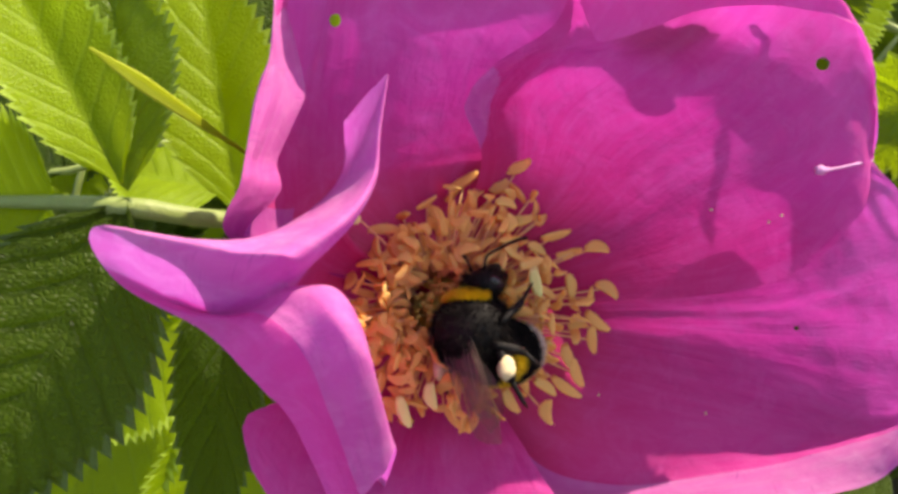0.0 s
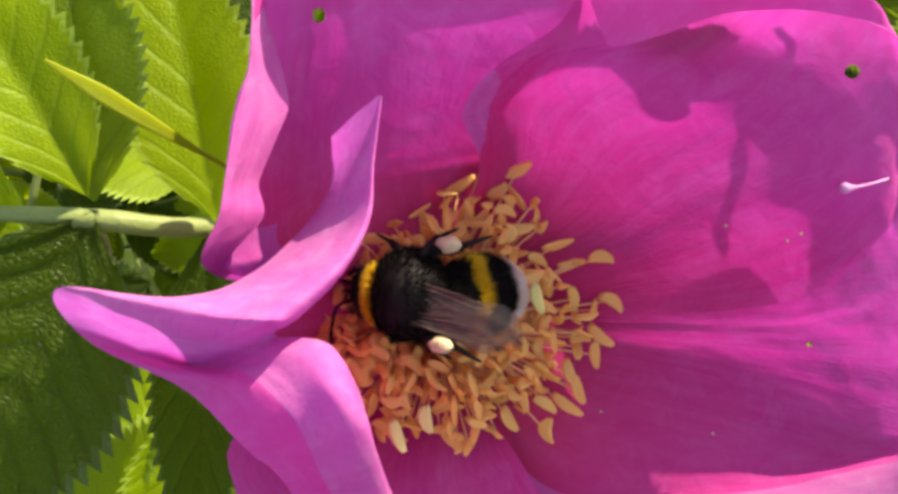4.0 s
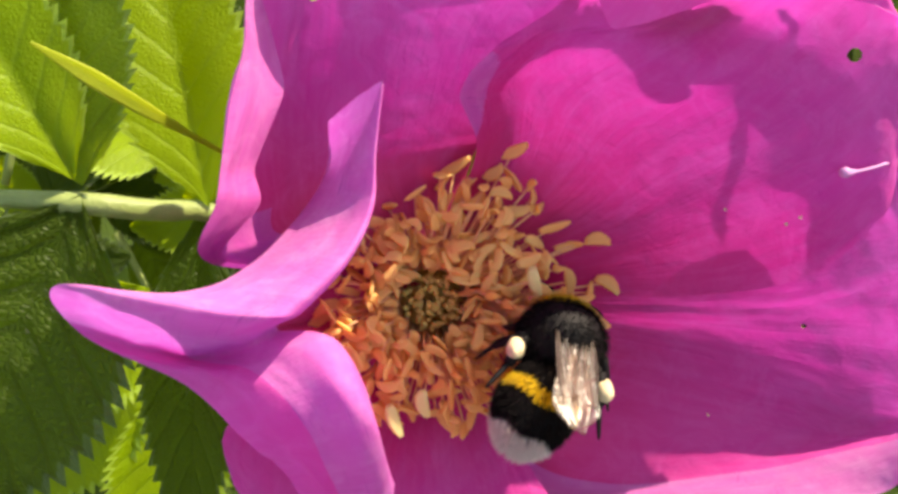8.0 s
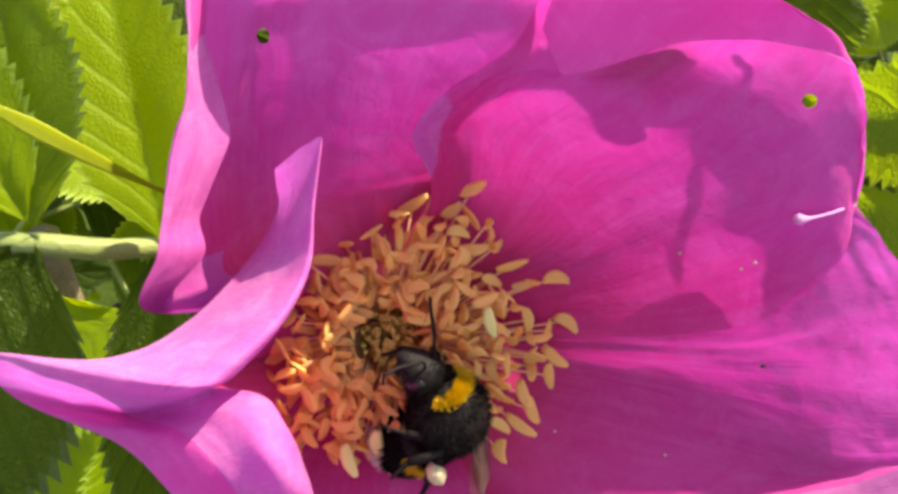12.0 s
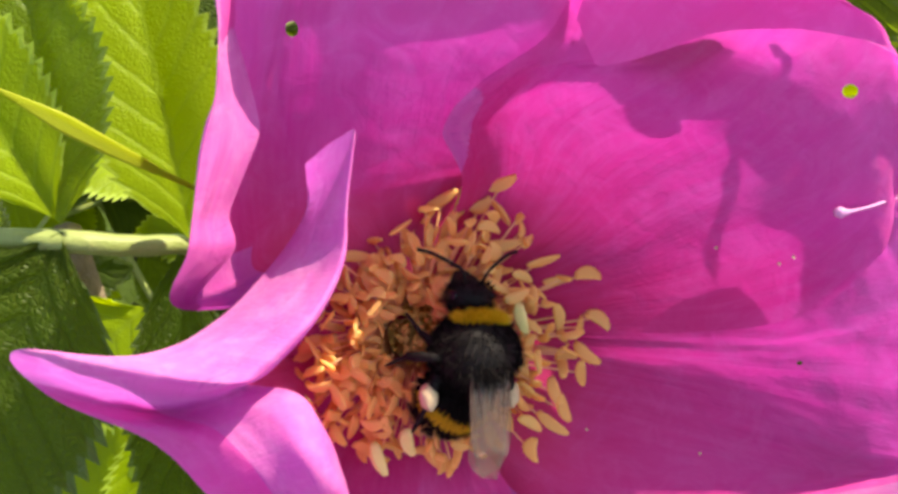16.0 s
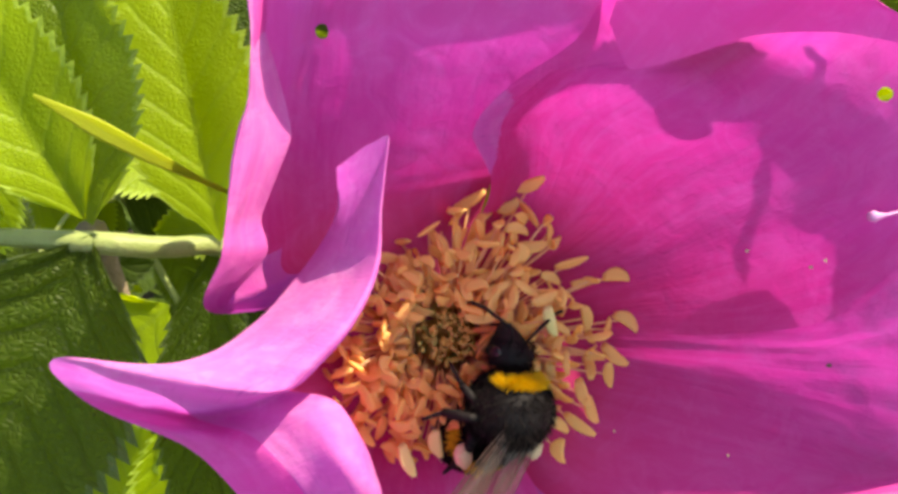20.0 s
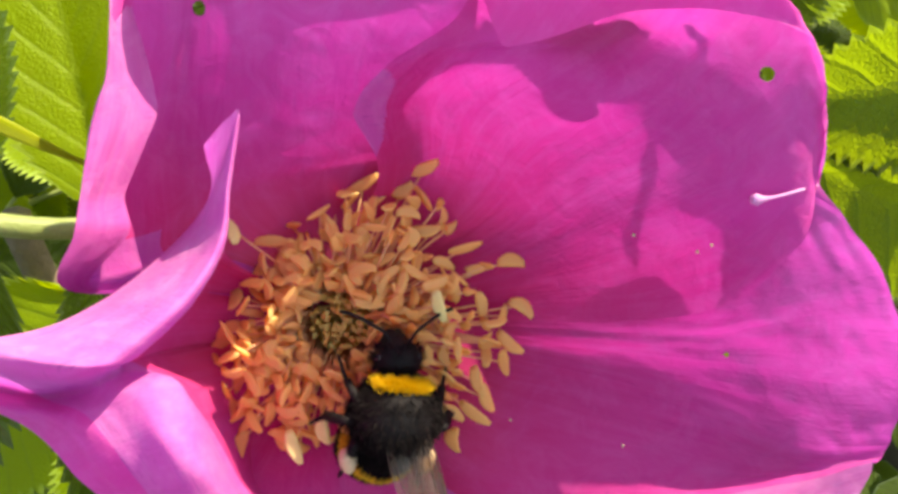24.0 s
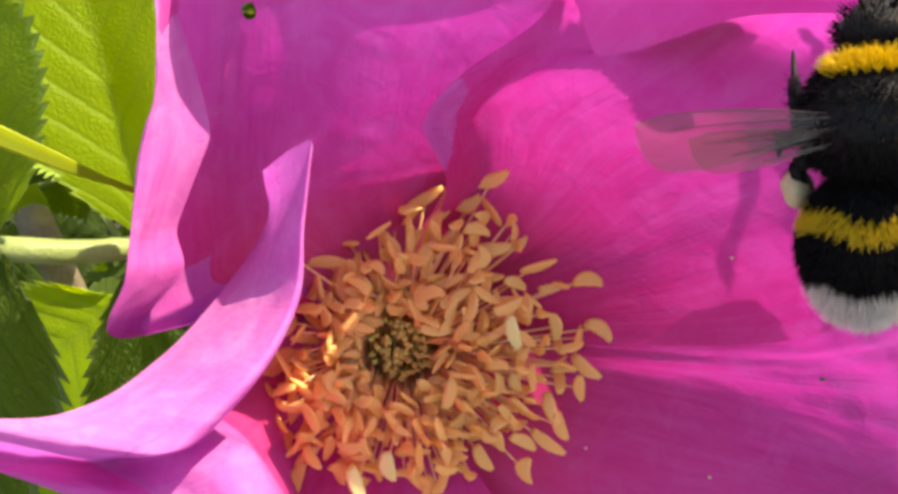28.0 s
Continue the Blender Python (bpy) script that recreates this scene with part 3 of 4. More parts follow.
def sepal(points, widths, label):
    """A long sepal with a leafy tip: a channelled strip along points (mm)."""
    n = 40
    line = [Vector(p) for p in glide(points, n)]
    wid = np.interp(np.linspace(0, 1, n), np.linspace(0, 1, len(widths)), widths)
    verts, faces, uvs = [], [], []
    for i, p in enumerate(line):
        d = (line[min(i + 1, n - 1)] - line[max(i - 1, 0)]).normalized()
        s = d.cross(Vector((0, 0.2, 1))).normalized()
        up = s.cross(d)
        for k in range(7):
            x = (k - 3) / 3
            verts.append((p + s * x * wid[i] + up * (0.35 * wid[i] * x * x + 0.12 * (1 - x * x))) * MM)
            uvs.append((k / 6, i / (n - 1)))
        verts.append((p - up * 0.5 * min(0.8, wid[i])) * MM)
        uvs.append((0.5, i / (n - 1)))
    for i in range(n - 1):
        for k in range(6):
            faces.append((i * 8 + k, i * 8 + k + 1, (i + 1) * 8 + k + 1, (i + 1) * 8 + k))
        faces.append((i * 8 + 6, i * 8 + 7, (i + 1) * 8 + 7, (i + 1) * 8 + 6))
        faces.append((i * 8 + 7, i * 8, (i + 1) * 8, (i + 1) * 8 + 7))
    hang("sepal", mesh_from("sepal", verts, faces, SEPAL, uvs), flower, None, label)


stamens()
heart()
sepal([(-2, 1, -1), (-9, 6, 3), (-15, 10.4, 9.5), (-20, 13.6, 15), (-26.3, 17.7, 19.9)], [1.1, 0.75, 0.36, 0.20, 0.15, 0.15, 0.22, 0.50, 0.62, 0.12], "thin green sepal with a leafy yellow-green tip")
sepal([(0, 2, -1.6), (1.5, 8, -0.2), (3, 14, 2.0), (4, 20, 4.2), (5, 26, 6.8)], [2.6, 3.0, 2.6, 1.4, 0.4], "green sepal behind the petals")
sepal([(1, 1, -1.6), (6, 6, 0), (12, 12, 2.4), (18, 18, 5.4)], [2.6, 3.4, 3.0, 1.6, 0.4], "green sepal behind the petals")
sepal([(1, -1, -1), (10, -10, 0), (18, -18, 3)], [1.6, 1.2, 0.5, 0.2], "green sepal behind the petals")


def small_marks():
    """A torn tab of petal on a thread of margin, and stray pollen grains."""
    line = glide([(32.2, 10.6, 14.2), (30.4, 10.1, 15.0), (28.6, 9.7, 15.3), (27.4, 9.6, 15.4)], 10)
    v, f = tube([Vector(p) * MM for p in line], [0.00020, 0.00013, 0.00011, 0.00010, 0.00010, 0.00010, 0.00012, 0.00024, 0.00042, 0.00030], 8)
    hang("petal_tab", mesh_from("petal_tab", v, f, TAB), flower, None, "pale torn thread of petal with a rounded end")
    rnd = random.Random(12)
    grain = bmesh.new()
    bmesh.ops.create_icosphere(grain, subdivisions=1, radius=0.13 * MM)
    me = bpy.data.meshes.new("pollen_grain")
    grain.to_mesh(me)
    grain.free()
    me.materials.append(POLLEN)
    for x, y, z in ((20.8, -9.5, 7.7), (25.5, 6.4, 13.2), (24.6, 5.9, 12.9), (20.4, 7.0, 11.8), (12.4, -8.2, 5.0)):
        hang("pollen_grain", me, flower, Matrix.Translation(Vector((x, y, z)) * MM))


small_marks()


# ---- the bush ----
BUSH = pose(0.02, 0.11, 0)
bush = thing("rose_bush", BUSH, "leafy green rose bush with serrated glossy leaflets", "bush")
TO_BUSH = BUSH.inverted() @ FLOWER


def leaflet_mesh(length, width, fold, droop, mat, seed, teeth=19):
    """A serrated leaflet along y, quilted, folded at the midrib (metres)."""
    nv, half = teeth * 3 + 1, 8
    verts, faces, uvs = [], [], []
    for j in range(nv):
        v = j / (nv - 1)
        w = width * 0.5 * (math.sin(math.pi * min(1.0, 0.02 + 0.98 * v) ** 0.86) ** 0.80)
        step = (j % 3) / 2.0
        tooth = 0.075 * width * step * min(1.0, 6 * v) * min(1.0, 5 * (1 - v))
        lag = 0.018 * length * step
        y = v * length
        bend = -droop * length * v * v
        for i in range(-half, half + 1):
            u = i / half
            edge = abs(u) ** 5
            x = u * (w + tooth * edge)
            z = fold * abs(x) * (1 - 0.3 * abs(u)) + bend
            z += (0.028 if mat is LEAF_SHADED else 0.016) * width * (abs(math.sin(8 * math.pi * (v - 0.21 * abs(u)))) ** 0.7 - 0.6) * (1 - abs(u) ** 4) * min(1, 5 * (1 - v)) * min(1.0, abs(u) * 6)
            z += 0.10 * width * noise.noise(Vector((u * 1.2, v * 2.5, seed))) * abs(u)
            verts.append((x, y + abs(u) * 0.05 * length * (1 - v) + lag * edge, z))
            uvs.append((0.5 + 0.5 * u, v))
    row = 2 * half + 1
    for j in range(nv - 1):
        for i in range(row - 1):
            faces.append((j * row + i, j * row + i + 1, (j + 1) * row + i + 1, (j + 1) * row + i))
    return mesh_from("leaflet", verts, faces, mat, uvs)


def leaflet(parent, base, tip, width, tilt, fold=0.25, droop=0.08, mat=None, seed=0, label=""):
    """A leaflet from base to tip (mm, flower space); tilt turns it about its midrib (degrees), or is the way its face looks."""
    b, t = Vector(base), Vector(tip)
    y = (t - b).normalized()
    x = y.cross(Vector((0, 0, 1))).normalized()
    z = x.cross(y)
    if isinstance(tilt, tuple):
        x = y.cross(Vector(tilt)).normalized()
        z, tilt = x.cross(y), 0
    m = Matrix((x, y, z)).transposed().to_4x4() @ pose(0, 0, 0, 0, tilt, 0)
    m.translation = b * MM
    me = leaflet_mesh((t - b).length * MM, width * MM, fold, droop, mat or LEAF, seed)
    world_to_parent = parent.matrix_basis.inverted() if parent is not bush else Matrix()
    return hang("leaflet", me, parent, world_to_parent @ TO_BUSH @ m, label)


def stalk(name, points, radii, mat, label=""):
    line = glide(points, 12)
    rr = np.interp(np.linspace(0, 1, 12), np.linspace(0, 1, len(radii)), radii)
    v, f = tube([TO_BUSH @ (Vector(p) * MM) for p in line], [r * MM for r in rr], 8)
    return hang(name, mesh_from(name, v, f, mat), bush, None, label)


left_leaf = stalk("leaf", [(-55.1, 8.2, 4.0), (-38.5, 8.3, 7.0), (-27.3, 7.7, 8.0), (-22.8, 7.1, 6.0), (-18.2, 6.7, 2.0), (-8.6, 2.6, -6.0)], [0.5, 0.55, 0.9, 0.85, 0.8, 0.9], STALK, "compound leaf with a pale green leafstalk")
# the darker copies carry the flower's shade on these leaflets
leaflet(left_leaf, (-27.3, 8.4, 8.5), (-41.4, -18.3, 5.0), 17, -8, 0.3, 0.05, LEAF_SHADED, 1, "dark green shaded leaflet with a quilted surface")
leaflet(left_leaf, (-27.4, 9.0, 8.0), (-28.8, 29.5, 10.5), 10.5, -6, 0.35, 0.04, LEAF_DIMMED, 2)
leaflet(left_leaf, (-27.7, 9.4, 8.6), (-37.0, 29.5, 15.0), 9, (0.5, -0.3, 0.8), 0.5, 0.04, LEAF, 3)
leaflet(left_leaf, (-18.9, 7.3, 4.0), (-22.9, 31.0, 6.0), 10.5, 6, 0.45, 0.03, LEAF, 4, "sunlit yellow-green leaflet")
leaflet(left_leaf, (-19.7, 7.3, 3.0), (-22.5, -22.7, -1.0), 8, 0, 0.35, 0.05, LEAF_SHADED, 5, "dark green leaflet in shade")
leaflet(left_leaf, (-33.8, 8.8, 7.0), (-45.2, 8.9, 6.0), 14, 0, 0.3, 0.05, LEAF, 6)

low_leaf = stalk("leaf", [(-16.6, -19.6, -34.0), (-31.9, -11.7, -28.0), (-45.6, -15.6, -26.0), (-60.7, -11.5, -26.0)], [0.7, 0.6, 0.5, 0.4], STALK, "compound leaf low behind the flower")
leaflet(low_leaf, (-31.0, -2.0, -24.0), (-45.3, -14.4, -22.0), 15, (0.55, 0.5, 0.65), 0.2, 0.08, LEAF, 9, "bright sunlit leaflet")
leaflet(low_leaf, (-33.5, -8.2, -26.0), (-49.7, -27.2, -27.0), 16, (0.55, 0.5, 0.65), 0.2, 0.08, LEAF, 10)
leaflet(low_leaf, (-28.9, -11.9, -30.0), (-32.5, -36.8, -32.0), 16, (0.55, 0.5, 0.65), 0.2, 0.08, LEAF, 11)
leaflet(low_leaf, (-44.3, -14.2, -26.0), (-61.8, -6.0, -25.0), 16, (0.55, 0.5, 0.65), 0.2, 0.08, LEAF, 12)

far_leaf = stalk("leaf", [(-27.5, 17.4, -34.0), (-35.3, 20.4, -30.0), (-49.7, 16.7, -30.0), (-68.9, 17.1, -32.0)], [0.7, 0.6, 0.5, 0.4], STALK, "compound leaf behind, half in shade")
leaflet(far_leaf, (-27.0, 14.0, -26.0), (-41.7, 16.8, -26.0), 14, (0.55, 0.5, 0.65), 0.2, 0.08, LEAF, 15)
leaflet(far_leaf, (-48.3, 16.7, -30.0), (-67.1, 26.0, -32.0), 14, 10, 0.2, 0.08, LEAF_SHADED, 16)
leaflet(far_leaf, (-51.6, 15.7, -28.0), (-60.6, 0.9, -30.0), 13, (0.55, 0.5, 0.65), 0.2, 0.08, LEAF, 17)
leaflet(far_leaf, (-27.1, 20.8, -32.0), (-23.4, 46.7, -34.0), 16, 0, 0.2, 0.08, LEAF_SHADED, 18)

right_leaf = stalk("leaf", [(26.1, 10.5, -8.0), (37.4, 12.1, -4.0), (45.5, 17.3, -2.0), (57.7, 25.8, 0.0)], [0.8, 0.7, 0.6, 0.5], STALK, "compound leaf beside the flower")
leaflet(right_leaf, (56.0, 20.8, 2.0), (34.4, 16.2, 0.0), 15, (-0.2, -0.6, 0.75), 0.35, 0.05, LEAF_DIMMED, 21, "yellow-green leaflet lit through by the sun")
leaflet(right_leaf, (36.9, 15.0, -3.0), (60.8, 16.8, -4.0), 9, (0, -0.2, 0.9), 0.2, 0.06, LEAF_SHADED, 22)
leaflet(right_leaf, (38.8, 12.7, -6.0), (62.9, 0.1, -6.0), 15, (-0.2, -0.55, 0.8), 0.25, 0.06, LEAF_DIMMED, 23)
leaflet(right_leaf, (34.2, 24.4, -2.0), (43.4, 33.6, -2.0), 9, (-0.1, -0.5, 0.8), 0.2, 0.06, LEAF, 24)
leaflet(right_leaf, (51.1, -3.2, -14.0), (66.4, -9.9, -16.0), 9, 0, 0.2, 0.06, LEAF_SHADED, 25)

# leaflets added out of sight, close behind the broad petal, to cast its dark patches
shadow_leaf = stalk("leaf", [(40.0, 62.0, -8.0), (36.0, 50.0, 2.0), (26.0, 36.0, 9.0)], [0.6, 0.55, 0.5], STALK, "unseen leaf added to cast shadows on the upper petals")
leaflet(shadow_leaf, (22.2, 22.2, 13.4), (10.8, 24.7, 12.8), 6.5, (-0.1, -0.55, 0.8), 0.15, 0.02, LEAF_SHADED, 61)
leaflet(shadow_leaf, (28.7, 26.6, 16.6), (27.6, 19.0, 14.2), 7, (-0.1, -0.55, 0.8), 0.15, 0.02, LEAF_SHADED, 62)
leaflet(shadow_leaf, (23.1, 25.3, 14.7), (22.7, 26.5, 14.7), 3, (-0.1, -0.55, 0.8), 0.15, 0.02, LEAF_SHADED, 63)


def thicket():
    """Canes and the leaves further back, that fill the depth of the bush, and unseen leaves added to shade the ground.
    """
    rnd = random.Random(21)
    for x0, y0 in ((-40, 6), (-8, -8), (22, 26), (48, -6)):
        foot = BUSH.inverted() @ Vector((x0 * 0.0016, 0.10 + y0 * 0.001, -0.01))
        top = TO_BUSH @ (Vector((x0, y0, -26)) * MM)
        mid = foot.lerp(top, 0.5) + Vector((rnd.uniform(-0.02, 0.02), rnd.uniform(-0.02, 0.02), 0))
        line = glide([foot, mid, top], 16)
        v, f = tube([Vector(p) for p in line], [0.0042 - 0.00015 * i for i in range(16)], 8)
        hang("cane", mesh_from("cane", v, f, CANE), bush, None, "brown woody rose cane")
    for n in range(110):
        x, y, z = rnd.uniform(-75, 75), rnd.uniform(-45, 70), rnd.uniform(-75, -44)
        # leaves out of view towards the sun, added to keep light off the ground
        if n > 62:
            x, y, z = rnd.uniform(30, 170), rnd.uniform(10, 150), rnd.uniform(-120, -40)
        if x > 14 and y < 2:
            z -= 45
        a = rnd.uniform(0, 360)
        ends = [(x, y, z), (x + 16 * math.cos(radians(a)), y + 16 * math.sin(radians(a)), z + rnd.uniform(-3, 3)), (x + 34 * math.cos(radians(a)), y + 34 * math.sin(radians(a)), z - 4)]
        leaf = stalk("leaf", ends, [0.6, 0.5, 0.3], STALK)
        for k in range(5):
            b = Vector(ends[0]).lerp(Vector(ends[2]), (0.35, 0.35, 0.68, 0.68, 1.0)[k])
            w = radians(a + (62, -62, 55, -55, 0)[k] + rnd.uniform(-12, 12))
            s = rnd.uniform(15, 21)
            # mostly the shaded copy, so the depth of the bush is dark by colour
            leaflet(leaf, b, b + Vector((s * math.cos(w), s * math.sin(w), rnd.uniform(-3, 2))), rnd.uniform(8, 11), rnd.uniform(-25, 25), 0.22, 0.10, LEAF if rnd.random() < 0.3 else LEAF_SHADED, rnd.random() * 50)


thicket()

def undergrowth():
    """Leafage added low in the bush, near the ground, to keep sun off the soil: one mass of small leaves."""
    rnd = random.Random(5)
    verts, faces, uvs = [], [], []
    for _ in range(5200):
        a, r = rnd.uniform(0, 2 * math.pi), math.sqrt(rnd.random())
        r *= 1 + 0.10 * math.sin(3 * a + 1) + 0.06 * math.sin(7 * a)
        c = Vector((0.17 + 0.78 * r * math.cos(a), 0.66 + 0.52 * r * math.sin(a), rnd.uniform(0.03, 0.22 + 0.20 * max(0.0, 1 - r * r))))
        a, e = rnd.uniform(0, 6.28), rnd.uniform(-0.5, 0.5)
        d = Vector((math.cos(a), math.sin(a), e)).normalized()
        s = d.cross(Vector((rnd.uniform(-0.5, 0.5), rnd.uniform(-0.5, 0.5), 1))).normalized()
        n = s.cross(d)
        L, w = rnd.uniform(0.026, 0.042), rnd.uniform(0.009, 0.013)
        b0 = len(verts)
        for f, g in ((0.0, 0.08), (0.25, 0.8), (0.55, 1.0), (0.85, 0.5), (1.0, 0.05)):
            for k in (-1, 0, 1):
                verts.append(c + d * L * f + s * w * g * k + n * (0.35 * w * g * abs(k)))
                uvs.append((0.5 + 0.5 * k, f))
        for j in range(4):
            for k in range(2):
                q = b0 + j * 3 + k
                faces.append((q, q + 1, q + 4, q + 3))
    inv = BUSH.inverted()
    tagged(hang("undergrowth", mesh_from("undergrowth", [inv @ v for v in verts], faces, LEAF_SHADED, uvs), bush, None, "leafage added low in the bush to shade the soil"), kind="stuff")


undergrowth()


# ---- the bumblebee ----
BEE_SIZE = 1.12
BODY = Vector((0, -1.4, 0)) * MM * BEE_SIZE                     # the bee turns about its thorax
bee = thing("bumblebee", FLOWER @ Matrix.Translation((0, 0, 0.0095)), "black furry bumblebee with yellow bands and a whitish tail", "bumblebee")


def round_body(profile, squash, sides=28):
    """A body turned about y: profile of (y, radius, z offset) in mm."""
    verts, faces = [], []
    for y, r, z in profile:
        for k in range(sides):
            a = 2 * math.pi * k / sides
            verts.append(Vector((r * math.cos(a), y, z + squash * r * math.sin(a))) * MM)
    n = len(profile)
    for i in range(n - 1):
        for k in range(sides):
            t = (k + 1) % sides
            faces.append((i * sides + k, (i + 1) * sides + k, (i + 1) * sides + t, i * sides + t))
    faces.append(tuple(range(sides)))
    faces.append(tuple(range((n - 1) * sides, n * sides))[::-1])
    return verts, faces


def egg(y0, y1, r, z=0.0, n=16, power=0.5, lo=0.0, hi=1.0):
    """The stretch lo..hi of an egg-shaped profile."""
    out = []
    for i in range(n):
        f = lo + (hi - lo) * i / (n - 1)
        s = max(0.02, math.sin(math.pi * f))
        out.append((y0 + (y1 - y0) * f, r * s ** power, z))
    return out


def fur(name, parent, profile, squash, count, length, lean, mat, seed, keep=None):
    """Many fine tapered hairs over a turned body, one piece of fur."""
    rnd = random.Random(seed)
    ys = [p[0] for p in profile]
    verts, faces = [], []
    while len(faces) < count * 2:
        y = rnd.uniform(min(ys), max(ys))
        a = rnd.uniform(0, 2 * math.pi)
        if keep and not keep(y, a):
            continue
        order = sorted(profile)
        r = float(np.interp(y, [p[0] for p in order], [p[1] for p in order]))
        r2 = float(np.interp(y + 0.05, [p[0] for p in order], [p[1] for p in order]))
        zc = profile[0][2]
        slope = max(-3, min(3, (r - r2) / 0.05))
        nrm = Vector((math.cos(a), slope, math.sin(a) / squash)).normalized()
        p = Vector((r * math.cos(a), y, zc + squash * r * math.sin(a)))
        way = (nrm + Vector((rnd.uniform(-0.35, 0.35), lean + rnd.uniform(-0.35, 0.35), rnd.uniform(-0.35, 0.35)))).normalized()
        L = length * rnd.uniform(0.55, 1.15)
        side = way.cross(Vector((rnd.uniform(-1, 1), rnd.uniform(-1, 1), rnd.uniform(-1, 1)))).normalized() * 0.026
        mid = p + way * L * 0.55 + Vector((0, lean * 0.05, 0))
        tip = p + way * L + Vector((0, lean * 0.18 * L, -0.05 * L))
        b = len(verts)
        verts += [(p - side) * MM, (p + side) * MM, (mid + side * 0.7) * MM, (mid - side * 0.7) * MM, tip * MM]
        faces += [(b, b + 1, b + 2, b + 3), (b + 3, b + 2, b + 4)]
    me = mesh_from(name, verts, faces, mat, smooth=False)
    return tagged(hang(name, me, parent), kind="stuff")


def build_bee():
    made = {}
    # thorax, the bee's middle
    prof = egg(-1.7, 4.1, 2.95, 0.0, 18, 0.55)
    v, f = round_body(prof, 0.92)
    thorax = hang("thorax", mesh_from("thorax", v, f, BLACK_HIDE), bee, None, "black furry thorax")
    def in_collar(y, a):
        return 3.55 - 0.55 * max(0.0, math.sin(a)) ** 0.6 < y + 0.07 * math.sin(3 * a) + 0.10 * math.sin(31 * a) < 3.62
    fur("thorax_fur", thorax, prof, 0.92, 7000, 0.55, -0.45, BLACK_FUR, 1, lambda y, a: not in_collar(y, a) and (abs(math.cos(a)) > 0.55 or math.sin(a) < 0.35 or abs(y - 1.2) > 0.7 or (y * 7.3 + a * 3.1) % 1 > 0.6))
    tagged(fur("collar", thorax, prof, 0.92, 1500, 0.72, -0.15, YELLOW_FUR, 2, lambda y, a: in_collar(y, a) and math.sin(a) > 0.25), "golden yellow furry collar")
    # head
    hp = [(0.0, 0.55, -0.35), (0.25, 1.1, -0.35), (0.7, 1.42, -0.4), (1.2, 1.42, -0.5), (1.75, 1.1, -0.7), (2.3, 0.7, -1.0), (2.7, 0.4, -1.3)]
    hp = [(y * 1.15, r * 1.15, z * 1.1) for y, r, z in hp]
    v, f = round_body(hp, 0.85)
    head = hang("head", mesh_from("head", v, f, BLACK_HIDE), bee, pose(0, 3.75 * MM, -0.2 * MM), "black head")
    fur("head_fur", head, [(y, r, -0.4) for y, r, z in hp[:5]], 0.85, 900, 0.5, 0.2, BLACK_FUR, 3)
    for s in (-1, 1):
        bm = bmesh.new()
        bmesh.ops.create_uvsphere(bm, u_segments=16, v_segments=12, radius=0.62 * MM)
        for w in bm.verts:
            w.co = Vector((w.co.x * 0.55, w.co.y * 0.75, w.co.z * 1.35)) + Vector((s * 1.36, 1.2, -0.5)) * MM
        part("eye", bm, EYE_HIDE, head, "glossy black compound eye")
        line = glide([(s * 0.5, 1.75, 0.2), (s * 0.95, 2.7, 0.75), (s * 1.6, 3.2, 0.65), (s * 2.9, 4.0, 0.2), (s * 3.8, 4.3, -0.1)], 14)
        v, f = tube([Vector(p) * MM for p in line], [(0.10 if i < 5 else 0.125) * MM for i in range(14)], 7)
        made["antenna", s] = hang("antenna", mesh_from("antenna", v, f, BLACK_HIDE), head)
    line = glide([(0, 2.4, -1.0), (0, 2.9, -1.7), (0, 2.8, -3.0)], 7)
    v, f = tube([Vector(p) * MM for p in line], [0.28 * MM - i * 0.00003 for i in range(7)], 7)
    hang("tongue", mesh_from("tongue", v, f, BLACK_HIDE), head, None, "brown-black tongue")
    made["head"] = head
    # abdomen, hinged at the waist; local y runs back from it as -y
    ab = egg(0.3, -6.6, 2.58, 0.0, 26, 0.55)
    v, f = round_body(ab, 0.86)
    abdomen = hang("abdomen", mesh_from("abdomen", v, f, BLACK_HIDE), bee, pose(0, -0.9 * MM, -0.1 * MM), "black furry abdomen")
    bands = (("front_fur", -0.0, -1.7, BLACK_FUR, ""), ("yellow_band", -1.7, -2.6, YELLOW_FUR, "golden yellow band"),
             ("rear_fur", -2.6, -4.9, BLACK_FUR, ""), ("tail_fur", -4.9, -6.5, WHITE_FUR, "whitish furry tail"))
    for n, (name, ya, yb, mat, label) in enumerate(bands):
        count = int(2100 * abs(yb - ya))
        o = fur(name, abdomen, ab, 0.86, count, 0.55 if "tail" not in name else 0.7, -0.75, mat, 10 + n, lambda y, a, ya=ya, yb=yb: yb <= y + 0.15 * math.sin(5 * a) + 0.12 * math.sin(37 * a) <= ya and (mat is not YELLOW_FUR or math.sin(a) > -0.15))
        tagged(o, label)
    made["abdomen"] = abdomen
